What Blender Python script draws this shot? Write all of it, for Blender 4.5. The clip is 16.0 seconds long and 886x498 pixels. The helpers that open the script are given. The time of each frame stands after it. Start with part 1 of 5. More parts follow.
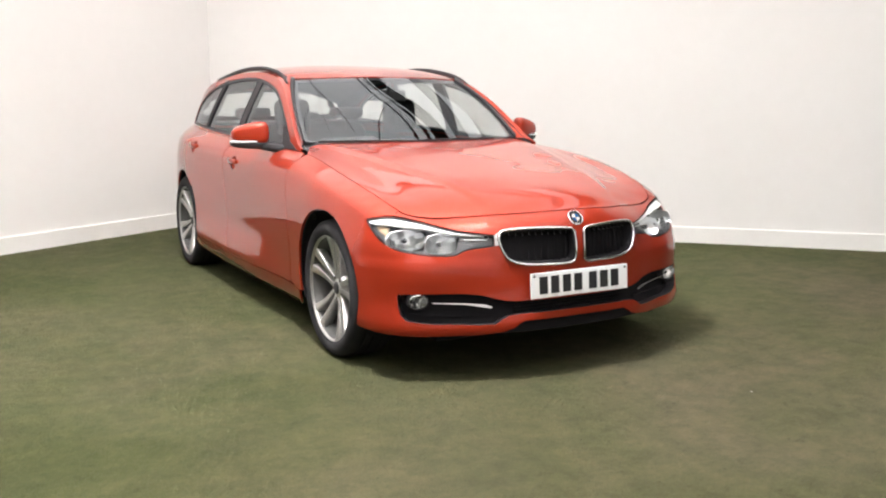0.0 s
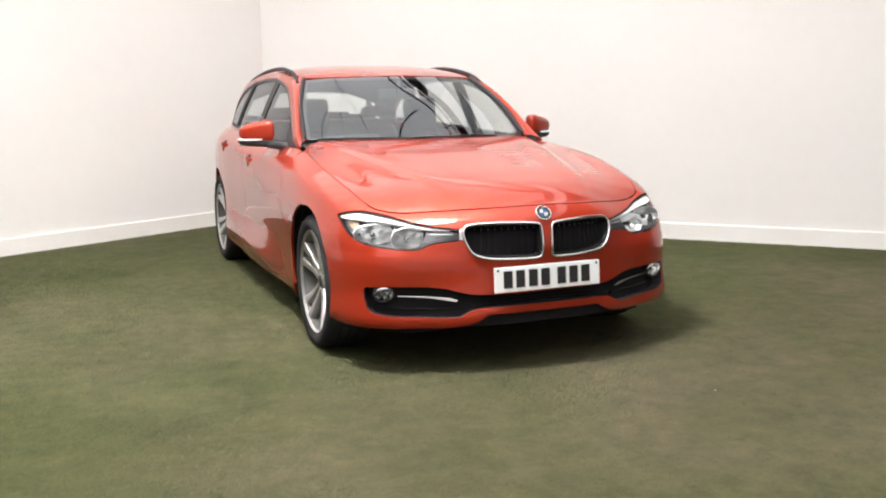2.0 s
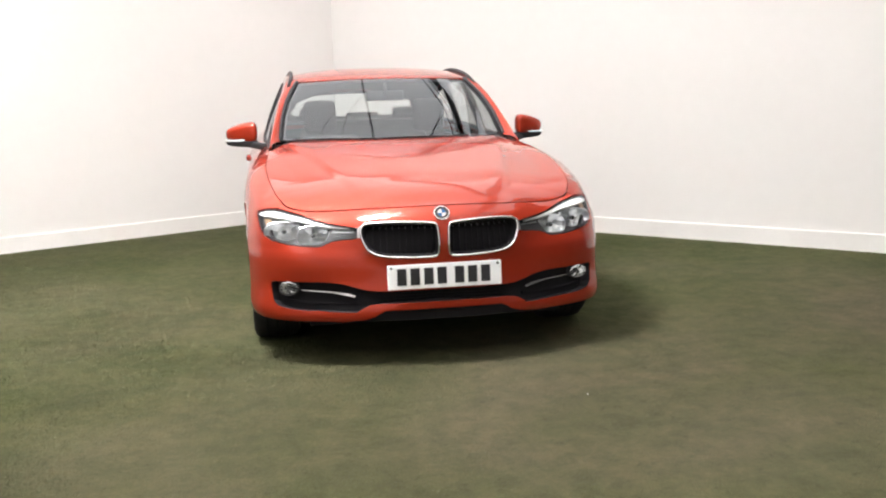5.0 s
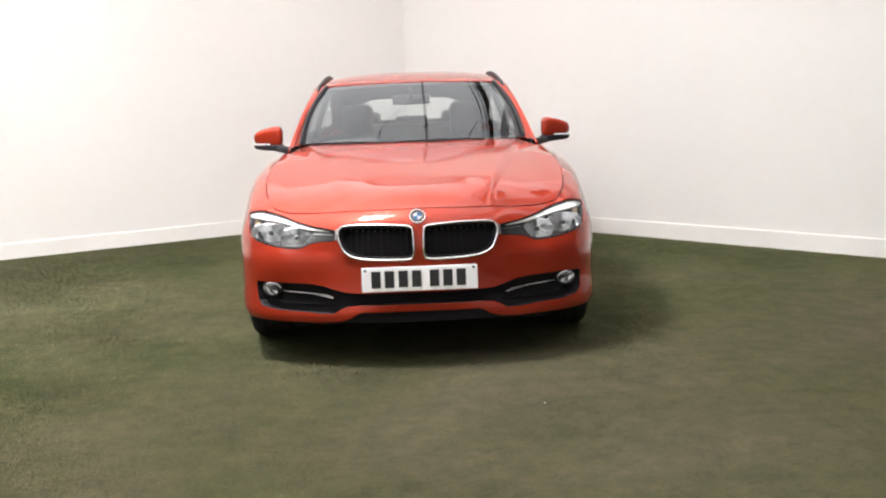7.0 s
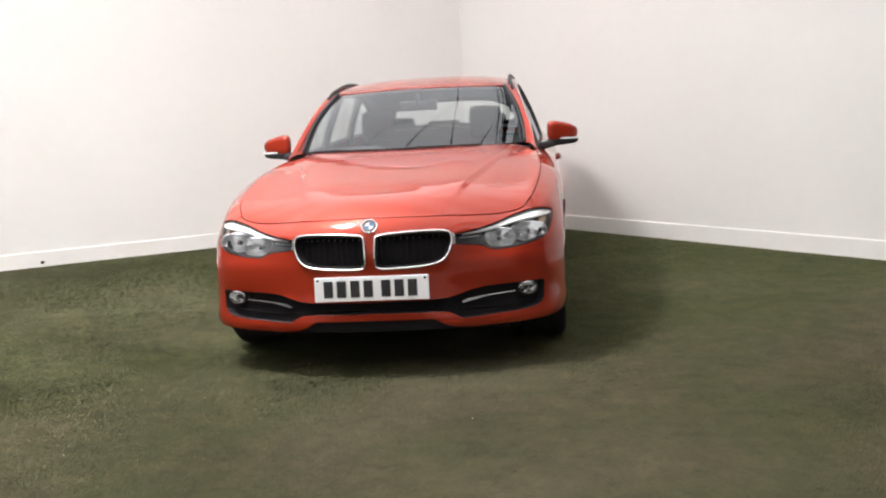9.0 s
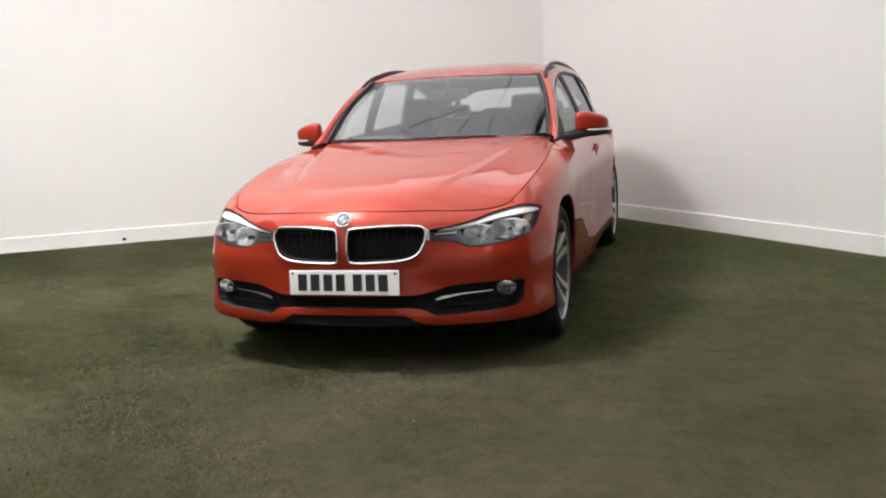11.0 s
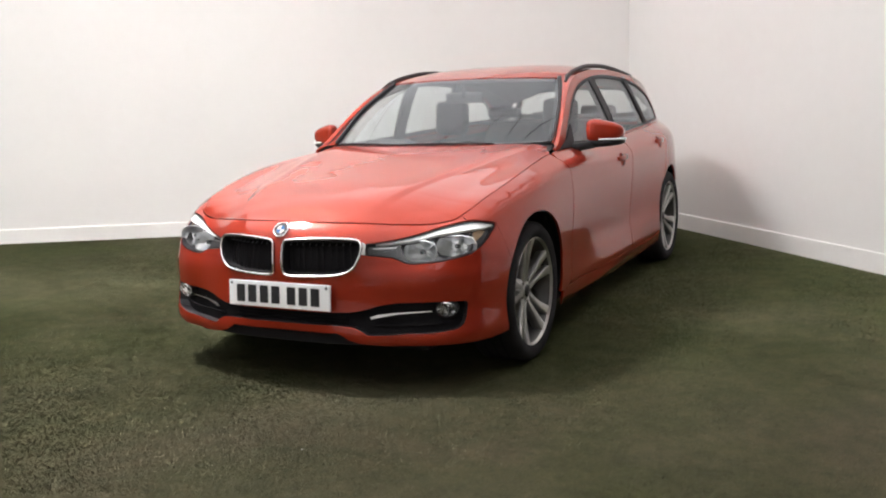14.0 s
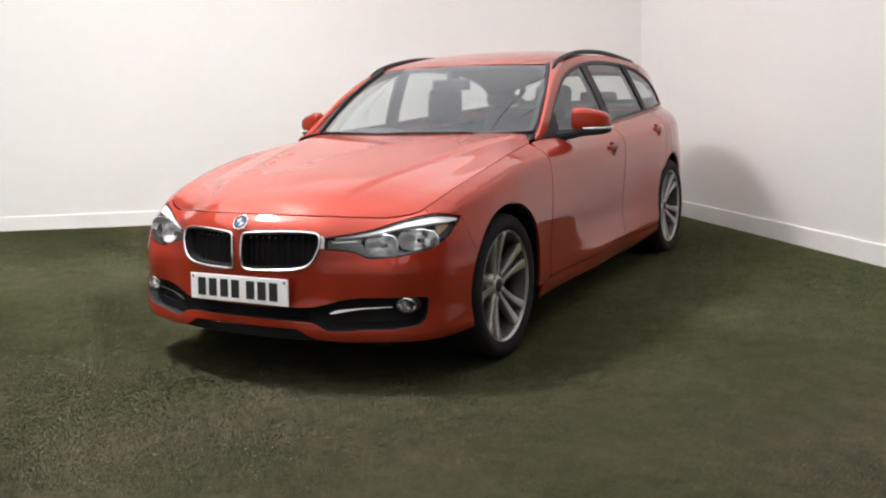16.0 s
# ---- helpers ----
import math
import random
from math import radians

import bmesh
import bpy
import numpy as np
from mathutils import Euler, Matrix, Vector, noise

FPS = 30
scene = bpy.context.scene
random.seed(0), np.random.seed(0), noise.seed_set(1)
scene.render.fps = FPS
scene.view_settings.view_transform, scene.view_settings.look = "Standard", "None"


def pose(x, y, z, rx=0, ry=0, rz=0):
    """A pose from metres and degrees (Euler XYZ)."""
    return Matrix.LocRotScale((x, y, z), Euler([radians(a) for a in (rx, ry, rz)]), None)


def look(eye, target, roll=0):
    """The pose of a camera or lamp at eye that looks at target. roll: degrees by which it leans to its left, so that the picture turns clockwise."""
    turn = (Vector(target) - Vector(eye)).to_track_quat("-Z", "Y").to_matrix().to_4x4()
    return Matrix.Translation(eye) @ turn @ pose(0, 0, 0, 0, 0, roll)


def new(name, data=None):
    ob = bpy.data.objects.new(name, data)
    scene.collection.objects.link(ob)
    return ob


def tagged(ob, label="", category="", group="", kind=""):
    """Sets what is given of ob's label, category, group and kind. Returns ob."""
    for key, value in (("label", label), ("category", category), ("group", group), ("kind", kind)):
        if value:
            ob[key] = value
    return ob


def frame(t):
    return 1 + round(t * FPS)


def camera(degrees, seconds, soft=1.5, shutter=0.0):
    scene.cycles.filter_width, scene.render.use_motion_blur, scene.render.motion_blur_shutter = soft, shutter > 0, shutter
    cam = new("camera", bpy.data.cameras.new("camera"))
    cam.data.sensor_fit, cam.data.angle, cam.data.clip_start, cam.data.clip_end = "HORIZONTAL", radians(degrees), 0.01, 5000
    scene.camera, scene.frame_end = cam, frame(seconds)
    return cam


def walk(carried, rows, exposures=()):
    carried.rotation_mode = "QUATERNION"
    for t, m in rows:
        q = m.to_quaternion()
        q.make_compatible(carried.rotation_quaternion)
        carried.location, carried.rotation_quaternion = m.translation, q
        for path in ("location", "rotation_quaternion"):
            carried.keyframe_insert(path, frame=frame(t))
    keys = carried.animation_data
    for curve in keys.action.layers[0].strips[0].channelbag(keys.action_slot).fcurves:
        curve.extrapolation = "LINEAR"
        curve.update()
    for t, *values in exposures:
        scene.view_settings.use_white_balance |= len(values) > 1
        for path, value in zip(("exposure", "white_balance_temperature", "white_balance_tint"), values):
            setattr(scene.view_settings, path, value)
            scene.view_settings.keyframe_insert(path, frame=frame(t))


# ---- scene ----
cam = camera(51.08, 16.0, soft=2.05)
PATH = [
    (0, (-2.420, -4.026, 1.214), (-1.482, -2.290, 0.891), -0.17),
    (0.5, (-2.342, -4.072, 1.224), (-1.465, -2.305, 0.893), -1.02),
    (1, (-2.256, -4.123, 1.220), (-1.395, -2.349, 0.884), -1.61),
    (1.5, (-2.077, -4.237, 1.209), (-1.258, -2.440, 0.895), -1.65),
    (2, (-1.914, -4.351, 1.196), (-1.180, -2.519, 0.875), -0.76),
    (2.5, (-1.754, -4.419, 1.186), (-1.064, -2.571, 0.857), -1.75),
    (3, (-1.588, -4.478, 1.198), (-0.944, -2.613, 0.873), -1.99),
    (3.5, (-1.417, -4.581, 1.182), (-0.865, -2.683, 0.873), -2.61),
    (4, (-1.148, -4.680, 1.208), (-0.685, -2.760, 0.894), -2.20),
    (6.3, (-0.327, -4.912, 1.193), (-0.119, -2.949, 0.872), -2.05),
    (6.5, (-0.244, -4.913, 1.190), (-0.075, -2.945, 0.876), -2.23),
    (7, (-0.024, -4.898, 1.183), (0.040, -2.923, 0.876), -1.97),
    (7.5, (0.139, -4.877, 1.186), (0.155, -2.903, 0.867), -3.00),
    (8, (0.378, -4.879, 1.184), (0.292, -2.906, 0.866), -3.41),
    (8.5, (0.603, -4.861, 1.196), (0.421, -2.892, 0.895), -2.89),
    (8.7, (0.677, -4.846, 1.188), (0.482, -2.878, 0.891), -3.01),
    (10.8, (1.467, -4.604, 1.210), (0.943, -2.701, 0.891), -3.03),
    (11, (1.530, -4.577, 1.209), (0.993, -2.677, 0.886), -2.91),
    (11.5, (1.680, -4.449, 1.204), (1.099, -2.562, 0.885), -2.63),
    (12, (1.824, -4.372, 1.202), (1.209, -2.500, 0.860), -2.70),
    (12.5, (2.003, -4.266, 1.198), (1.304, -2.420, 0.879), -3.06),
    (13, (2.164, -4.186, 1.210), (1.393, -2.367, 0.896), -3.03),
    (13.5, (2.259, -4.104, 1.217), (1.434, -2.310, 0.904), -2.74),
    (14, (2.335, -3.976, 1.215), (1.467, -2.202, 0.898), -1.90),
    (14.5, (2.399, -3.876, 1.214), (1.526, -2.106, 0.894), -1.66),
    (15, (2.496, -3.796, 1.219), (1.560, -2.059, 0.887), -1.85),
    (15.5, (2.559, -3.734, 1.219), (1.579, -2.024, 0.878), -1.77),
    (16, (2.563, -3.724, 1.224), (1.622, -1.994, 0.877), -2.05),
]
walk(cam, [(t, look(eye, target, roll)) for t, eye, target, roll in PATH],
     exposures=[(0, .21, 6500, 11), (4, .22, 6490, 11), (7, .11, 6440, 11.5), (8.7, -.02, 6410, 12), (11, -.20, 6390, 12), (16, -.16, 6390, 12)])

# ---- light ----
world = bpy.data.worlds.new("room_air")
scene.world = world
world.use_nodes = True
world.node_tree.nodes["Background"].inputs[0].default_value = (.9, .93, 1, 1)
world.node_tree.nodes["Background"].inputs[1].default_value = 0.03

# ---- materials ----
def material(name, colour=(.8, .8, .8), rough=.5, metal=0.0, **more):
    m = bpy.data.materials.new(name)
    m.use_nodes = True
    b = m.node_tree.nodes["Principled BSDF"]
    b.inputs["Base Color"].default_value = (*colour, 1)
    b.inputs["Roughness"].default_value = rough
    b.inputs["Metallic"].default_value = metal
    for k, v in more.items():
        b.inputs[k.replace("_", " ")].default_value = v
    return m


def nodes_of(m):
    t = m.node_tree
    return t, t.nodes, t.links, t.nodes["Principled BSDF"]


def add_noise(m, scale, low, high, detail=6.0, bump=0.0, bump_scale=None, distance=.002):
    """Colour that wanders between two tones with a coarse and a fine noise, and fine relief."""
    t, n, l, b = nodes_of(m)
    pos = n.new("ShaderNodeNewGeometry")
    big, fine = n.new("ShaderNodeTexNoise"), n.new("ShaderNodeTexNoise")
    big.inputs["Scale"].default_value, big.inputs["Detail"].default_value = scale, detail
    fine.inputs["Scale"].default_value, fine.inputs["Detail"].default_value = scale * 14, 4
    for k in (big, fine):
        l.new(pos.outputs["Position"], k.inputs["Vector"])
    mix = n.new("ShaderNodeMath")
    mix.operation = "MULTIPLY_ADD"
    l.new(fine.outputs["Fac"], mix.inputs[0])
    mix.inputs[1].default_value = .35
    l.new(big.outputs["Fac"], mix.inputs[2])
    ramp = n.new("ShaderNodeValToRGB")
    ramp.color_ramp.elements[0].position, ramp.color_ramp.elements[1].position = .45, .95
    ramp.color_ramp.elements[0].color, ramp.color_ramp.elements[1].color = (*low, 1), (*high, 1)
    l.new(mix.outputs[0], ramp.inputs[0])
    l.new(ramp.outputs[0], b.inputs["Base Color"])
    if bump:
        tex = n.new("ShaderNodeTexNoise")
        tex.inputs["Scale"].default_value, tex.inputs["Detail"].default_value = bump_scale or scale * 30, 3
        l.new(pos.outputs["Position"], tex.inputs["Vector"])
        bp = n.new("ShaderNodeBump")
        bp.inputs["Strength"].default_value, bp.inputs["Distance"].default_value = bump, distance
        l.new(tex.outputs["Fac"], bp.inputs["Height"])
        l.new(bp.outputs["Normal"], b.inputs["Normal"])
    return m


def glass_material(name, tint, ior=1.52):
    m = bpy.data.materials.new(name)
    m.use_nodes = True
    t = m.node_tree
    n, l = t.nodes, t.links
    n.remove(n["Principled BSDF"])
    clear, shine, mix, facing, power, scale = (n.new("ShaderNode" + k) for k in ("BsdfTransparent", "BsdfGlossy", "MixShader", "LayerWeight", "Math", "Math"))
    clear.inputs["Color"].default_value = (*tint, 1)
    shine.inputs["Roughness"].default_value = .01
    shine.inputs["Color"].default_value = (.78, .82, .86, 1)
    facing.inputs["Blend"].default_value = .5
    base = 2 * ((ior - 1) / (ior + 1)) ** 2
    power.operation, power.inputs[1].default_value = "POWER", 4.5
    scale.operation, scale.inputs[1].default_value, scale.inputs[2].default_value = "MULTIPLY_ADD", .9 - base, base
    l.new(facing.outputs["Facing"], power.inputs[0])
    l.new(power.outputs[0], scale.inputs[0])
    l.new(scale.outputs[0], mix.inputs[0])
    l.new(clear.outputs[0], mix.inputs[1])
    l.new(shine.outputs[0], mix.inputs[2])
    l.new(mix.outputs[0], n["Material Output"].inputs["Surface"])
    return m


def glow(name, colour, strength):
    m = material(name, colour, .6)
    b = m.node_tree.nodes["Principled BSDF"]
    b.inputs["Emission Color"].default_value = (*colour, 1)
    b.inputs["Emission Strength"].default_value = strength
    return m


PAINT = material("orange_red_paint", (.318, .0255, .0088), .53, .42, Specular_IOR_Level=.1, Coat_Weight=1.0, Coat_Roughness=.012, Coat_IOR=1.47)
CHROME = material("chrome", (.93, .93, .94), .20, 1.0)
SATIN = material("satin_aluminium", (.62, .62, .63), .28, 1.0)
ALLOY = add_noise(material("machined_alloy", (.55, .54, .53), .36, .85), 9, (.42, .41, .40), (.54, .53, .52))
ALLOY_WELL = material("silver_barrel_lacquer", (.085, .083, .082), .45, .5)
ALLOY_DARK = material("grey_alloy_lacquer", (.022, .022, .024), .5, .1)
RUBBER = add_noise(material("tyre_rubber", (.013, .0125, .014), .9, 0, Specular_IOR_Level=.15), 12, (.019, .0182, .020), (.030, .029, .031), bump=.3, bump_scale=300, distance=.001)
BLACK = material("black_plastic", (.026, .025, .028), .5, 0, Specular_IOR_Level=.22)
DARK = material("dark_underbody", (.019, .018, .020), .9, 0, Specular_IOR_Level=.1)
CLOTH = add_noise(material("anthracite_cloth", (.03, .03, .034), .9), 30, (.022, .022, .026), (.045, .045, .05), bump=.4, bump_scale=600, distance=.001)
HEADLINER = material("anthracite_headliner", (.055, .055, .058), .95)
DASH = material("dark_grey_dashboard", (.022, .022, .024), .6)
GLASS = glass_material("tinted_glass", (.84, .88, .87), ior=1.66)
LENS = glass_material("clear_lens", (.96, .97, .97), ior=1.22)
LAMP_SHELL = material("lamp_housing_grey", (.05, .05, .053), .35, .3)
BEZEL = material("satin_grey_bezel", (.09, .09, .095), .34, .55)
REFLECTOR = material("faceted_reflector", (.93, .94, .96), .30, 1.0)
FOG_CHROME = material("soft_chrome", (.84, .84, .85), .22, 1.0)
BLADE = material("bright_blade", (.80, .80, .82), .24, 1.0)
PROJECTOR = material("dark_projector_glass", (.05, .05, .055), .06, 0, Coat_Weight=1.0)
LAMP_WHITE = material("white_light_guide", (.82, .82, .82), .3)
SLAT_TIP = material("dull_slat_tip", (.18, .18, .19), .4, .8)
AMBER = material("amber_reflector", (.50, .34, .22), .3)
PLATE_WHITE = material("reflective_white_plate", (.90, .905, .91), .35)
INK = material("black_ink", (.012, .012, .014), .5)
BLUE = material("blue_enamel", (.03, .16, .42), .25)
WHITE_ENAMEL = material("white_enamel", (.82, .82, .82), .25)
STEEL = material("brake_steel", (.16, .15, .14), .45, 1.0)
MIRROR = material("mirror_glass", (.85, .86, .87), .02, 1.0)
WALL = add_noise(material("white_painted_wall", (.80, .79, .77), .75), .8, (.725, .712, .698), (.765, .755, .742), bump=.12, bump_scale=45, distance=.003)
SKIRT = add_noise(material("white_gloss_skirting", (.82, .81, .79), .45), 3, (.77, .76, .74), (.84, .83, .81))
TURF = material("artificial_turf", (.06, .07, .03), .95)


def turf_nodes(m):
    """Matted short pile: broad worn tones, hand-sized blotches, dark specks and rough relief."""
    t, n, l, b = nodes_of(m)
    pos = n.new("ShaderNodeNewGeometry")

    def tex(scale, detail, rough=.6, distort=0.0):
        k = n.new("ShaderNodeTexNoise")
        k.inputs["Scale"].default_value, k.inputs["Detail"].default_value = scale, detail
        k.inputs["Roughness"].default_value, k.inputs["Distortion"].default_value = rough, distort
        l.new(pos.outputs["Position"], k.inputs["Vector"])
        return k.outputs["Fac"]

    def ramp(fac, a, b_, ca, cb):
        r = n.new("ShaderNodeValToRGB")
        r.color_ramp.elements[0].position, r.color_ramp.elements[1].position = a, b_
        r.color_ramp.elements[0].color, r.color_ramp.elements[1].color = (*ca, 1), (*cb, 1)
        l.new(fac, r.inputs[0])
        return r.outputs[0]

    def times(a, b_):
        k = n.new("ShaderNodeMix")
        k.data_type, k.blend_type = "RGBA", "MULTIPLY"
        k.inputs["Factor"].default_value = 1
        l.new(a, k.inputs["A"])
        l.new(b_, k.inputs["B"])
        return k.outputs["Result"]
    base = ramp(tex(.6, 5, .62, .4), .36, .64, (.0675, .0715, .0335), (.091, .0840, .0515))
    worn = ramp(tex(2.1, 5, .68, .5), .36, .62, (.86, .89, .87), (1.08, 1.05, 1.06))
    mid = ramp(tex(9, 5, .6, .3), .36, .64, (.86, .87, .85), (1.11, 1.10, 1.09))
    fine = ramp(tex(38, 5, .75), .34, .64, (.86, .87, .86), (1.09, 1.08, 1.08))
    speck = ramp(tex(19, 3, .62, 1.0), .31, .38, (.78, .79, .78), (1, 1, 1))
    # greener towards the back, with brighter light painted in there and dimmer in front
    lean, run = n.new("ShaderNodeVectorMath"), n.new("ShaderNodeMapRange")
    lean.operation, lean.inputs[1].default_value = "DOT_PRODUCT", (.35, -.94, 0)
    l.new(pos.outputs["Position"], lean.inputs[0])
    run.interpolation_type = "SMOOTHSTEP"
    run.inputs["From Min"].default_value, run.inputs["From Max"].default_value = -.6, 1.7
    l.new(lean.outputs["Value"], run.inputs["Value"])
    hue_and_light = ramp(run.outputs["Result"], 0, 1, (1.05, 1.12, 1.04), (.955, .925, .965))
    base = times(base, hue_and_light)
    l.new(times(times(times(times(base, worn), mid), fine), speck), b.inputs["Base Color"])
    bp = n.new("ShaderNodeBump")
    bp.inputs["Strength"].default_value, bp.inputs["Distance"].default_value = .8, .01
    l.new(tex(95, 5, .8), bp.inputs["Height"])
    l.new(bp.outputs["Normal"], b.inputs["Normal"])
    b.inputs["Specular IOR Level"].default_value = .1


PILE = material("turf_blade", (.06, .07, .03), .9)
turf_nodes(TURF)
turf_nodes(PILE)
for link in [k for k in PILE.node_tree.links if k.to_socket.name == "Normal" and k.to_node.type == "BSDF_PRINCIPLED"]:
    PILE.node_tree.links.remove(link)
CEILING = add_noise(material("grey_ceiling_board", (.42, .42, .42), .9), 1.5, (.38, .38, .38), (.46, .46, .46))
SHED = add_noise(material("dim_grey_shed_wall", (.10, .095, .10), .9), .7, (.08, .075, .08), (.13, .125, .125))
BEAM = material("dark_steel_beam", (.025, .025, .027), .6)

# ---- helpers of shape ----
def part(name, bm, mat, parent=None, label="", smooth_shade=True):
    """Links a bmesh as one mesh object under a thing."""
    me = bpy.data.meshes.new(name)
    bm.to_mesh(me)
    bm.free()
    me.materials.append(mat)
    if smooth_shade:
        me.shade_smooth()
    ob = new(name, me)
    ob.parent = parent
    return tagged(ob, label)


def box(bm, a, b, m=None):
    """A box between two corners, added to bm, turned by m."""
    vs = [bm.verts.new((x, y, z)) for z in (a[2], b[2]) for x, y in ((a[0], a[1]), (b[0], a[1]), (b[0], b[1]), (a[0], b[1]))]
    if m is not None:
        for v in vs:
            v.co = m @ v.co
    for f in ((3, 2, 1, 0), (4, 5, 6, 7), (0, 1, 5, 4), (1, 2, 6, 5), (2, 3, 7, 6), (3, 0, 4, 7)):
        bm.faces.new([vs[i] for i in f])
    return vs


def rounded(bm, width, segments=2, angle=.5):
    """Rounds the sharp edges of bm."""
    bm.normal_update()
    sharp = [e for e in bm.edges if len(e.link_faces) == 2 and e.calc_face_angle(0) > angle]
    bmesh.ops.bevel(bm, geom=sharp, offset=width, segments=segments, affect="EDGES", profile=.6, clamp_overlap=True)


def block(a, b, width=.004, segments=2):
    bm = bmesh.new()
    box(bm, a, b)
    if width:
        rounded(bm, width, segments)
    return bm


def tube(bm, path, radius, sides=10, closed=False, flat=1.0, up=None):
    """A round bar along a path of points; radius a number or one for each point; flat squeezes it along up."""
    path = [Vector(p) for p in path]
    n = len(path)
    radii = [radius] * n if np.isscalar(radius) else list(radius)
    rings = []
    side0 = None
    for i, p in enumerate(path):
        a = path[(i - 1) % n] if closed or i else path[0]
        b = path[(i + 1) % n] if closed or i < n - 1 else path[-1]
        d = (b - a).normalized()
        if up is not None:
            s = d.cross(Vector(up)).normalized()
        else:
            ref = side0 if side0 is not None else (Vector((0, 0, 1)) if abs(d.z) < .9 else Vector((1, 0, 0)))
            s = (ref - d * ref.dot(d)).normalized()
            side0 = s
        t = d.cross(s).normalized()
        rings.append([bm.verts.new(p + (s * math.cos(k) + t * math.sin(k) * flat) * radii[i]) for k in (2 * math.pi * j / sides for j in range(sides))])
    for i in range(n if closed else n - 1):
        r, q = rings[i], rings[(i + 1) % n]
        for j in range(sides):
            bm.faces.new((r[j], r[(j + 1) % sides], q[(j + 1) % sides], q[j]))
    if not closed:
        bm.faces.new(rings[0][::-1])
        bm.faces.new(rings[-1])
    return bm


def lathe(bm, profile_pts, sides=48, axis="x"):
    """Turns (along, radius) points round an axis through the origin."""
    rings = []
    for a, r in profile_pts:
        ring = []
        for j in range(sides):
            k = 2 * math.pi * j / sides
            c, s = r * math.cos(k), r * math.sin(k)
            ring.append(bm.verts.new((a, c, s) if axis == "x" else (c, a, s) if axis == "y" else (c, s, a)))
        rings.append(ring)
    for r, q in zip(rings, rings[1:]):
        for j in range(sides):
            bm.faces.new((r[j], r[(j + 1) % sides], q[(j + 1) % sides], q[j]))
    return rings


def disc(bm, ring):
    bm.faces.new(ring)


# ---- the room ----
CORNER = Vector((-.041, 5.161, 0))
LEFT_DIR, RIGHT_DIR = Vector((-.8596, -.5110, 0)), Vector((.6783, -.7348, 0))
LEFT_LEN, RIGHT_LEN = 6.348, 7.6
WALL_H, TOP = 3.4, 5.7


def wall_frame(direction, inward):
    """Local x runs along the wall from the corner, local y into the room."""
    x = direction.normalized()
    y = inward.normalized()
    return Matrix.Translation(CORNER) @ Matrix((x, y, Vector((0, 0, 1)))).transposed().to_4x4()


FRAME_L = wall_frame(LEFT_DIR, Vector((.5110, -.8596, 0)))
FRAME_R = wall_frame(RIGHT_DIR, Vector((-.7348, -.6783, 0)))


def fixed(ob, label, category):
    return tagged(ob, label, category, kind="structure")


def plain(name, bm, mat, m, label, category, smooth_shade=False):
    ob = part(name, bm, mat, smooth_shade=smooth_shade)
    ob.matrix_world = m
    return fixed(ob, label, category)


bm = bmesh.new()
bmesh.ops.create_grid(bm, x_segments=60, y_segments=60, size=9)
for v in bm.verts:
    v.co.z = .004 * (noise.noise(v.co * .6) - .6)
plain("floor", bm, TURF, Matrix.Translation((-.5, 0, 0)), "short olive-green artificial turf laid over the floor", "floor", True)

plain("wall_left", block((-.1, -.15, -.05), (LEFT_LEN, 0, WALL_H), .006), WALL, FRAME_L, "smooth white painted partition wall with a free end", "wall")
plain("wall_right", block((.004, -.15, -.05), (RIGHT_LEN, 0, WALL_H), .006), WALL, FRAME_R, "smooth white painted wall behind the car", "wall")
for nm, m, length, sgn in (("baseboard_left", FRAME_L, LEFT_LEN, 1), ("baseboard_right", FRAME_R, RIGHT_LEN, 1)):
    bm = bmesh.new()
    box(bm, (.02, -.006, -.02), (length - .001, .018, .135))
    rounded(bm, .006, 2)
    plain(nm, bm, SKIRT, m, "plain white painted skirting board along the wall", "skirting board")



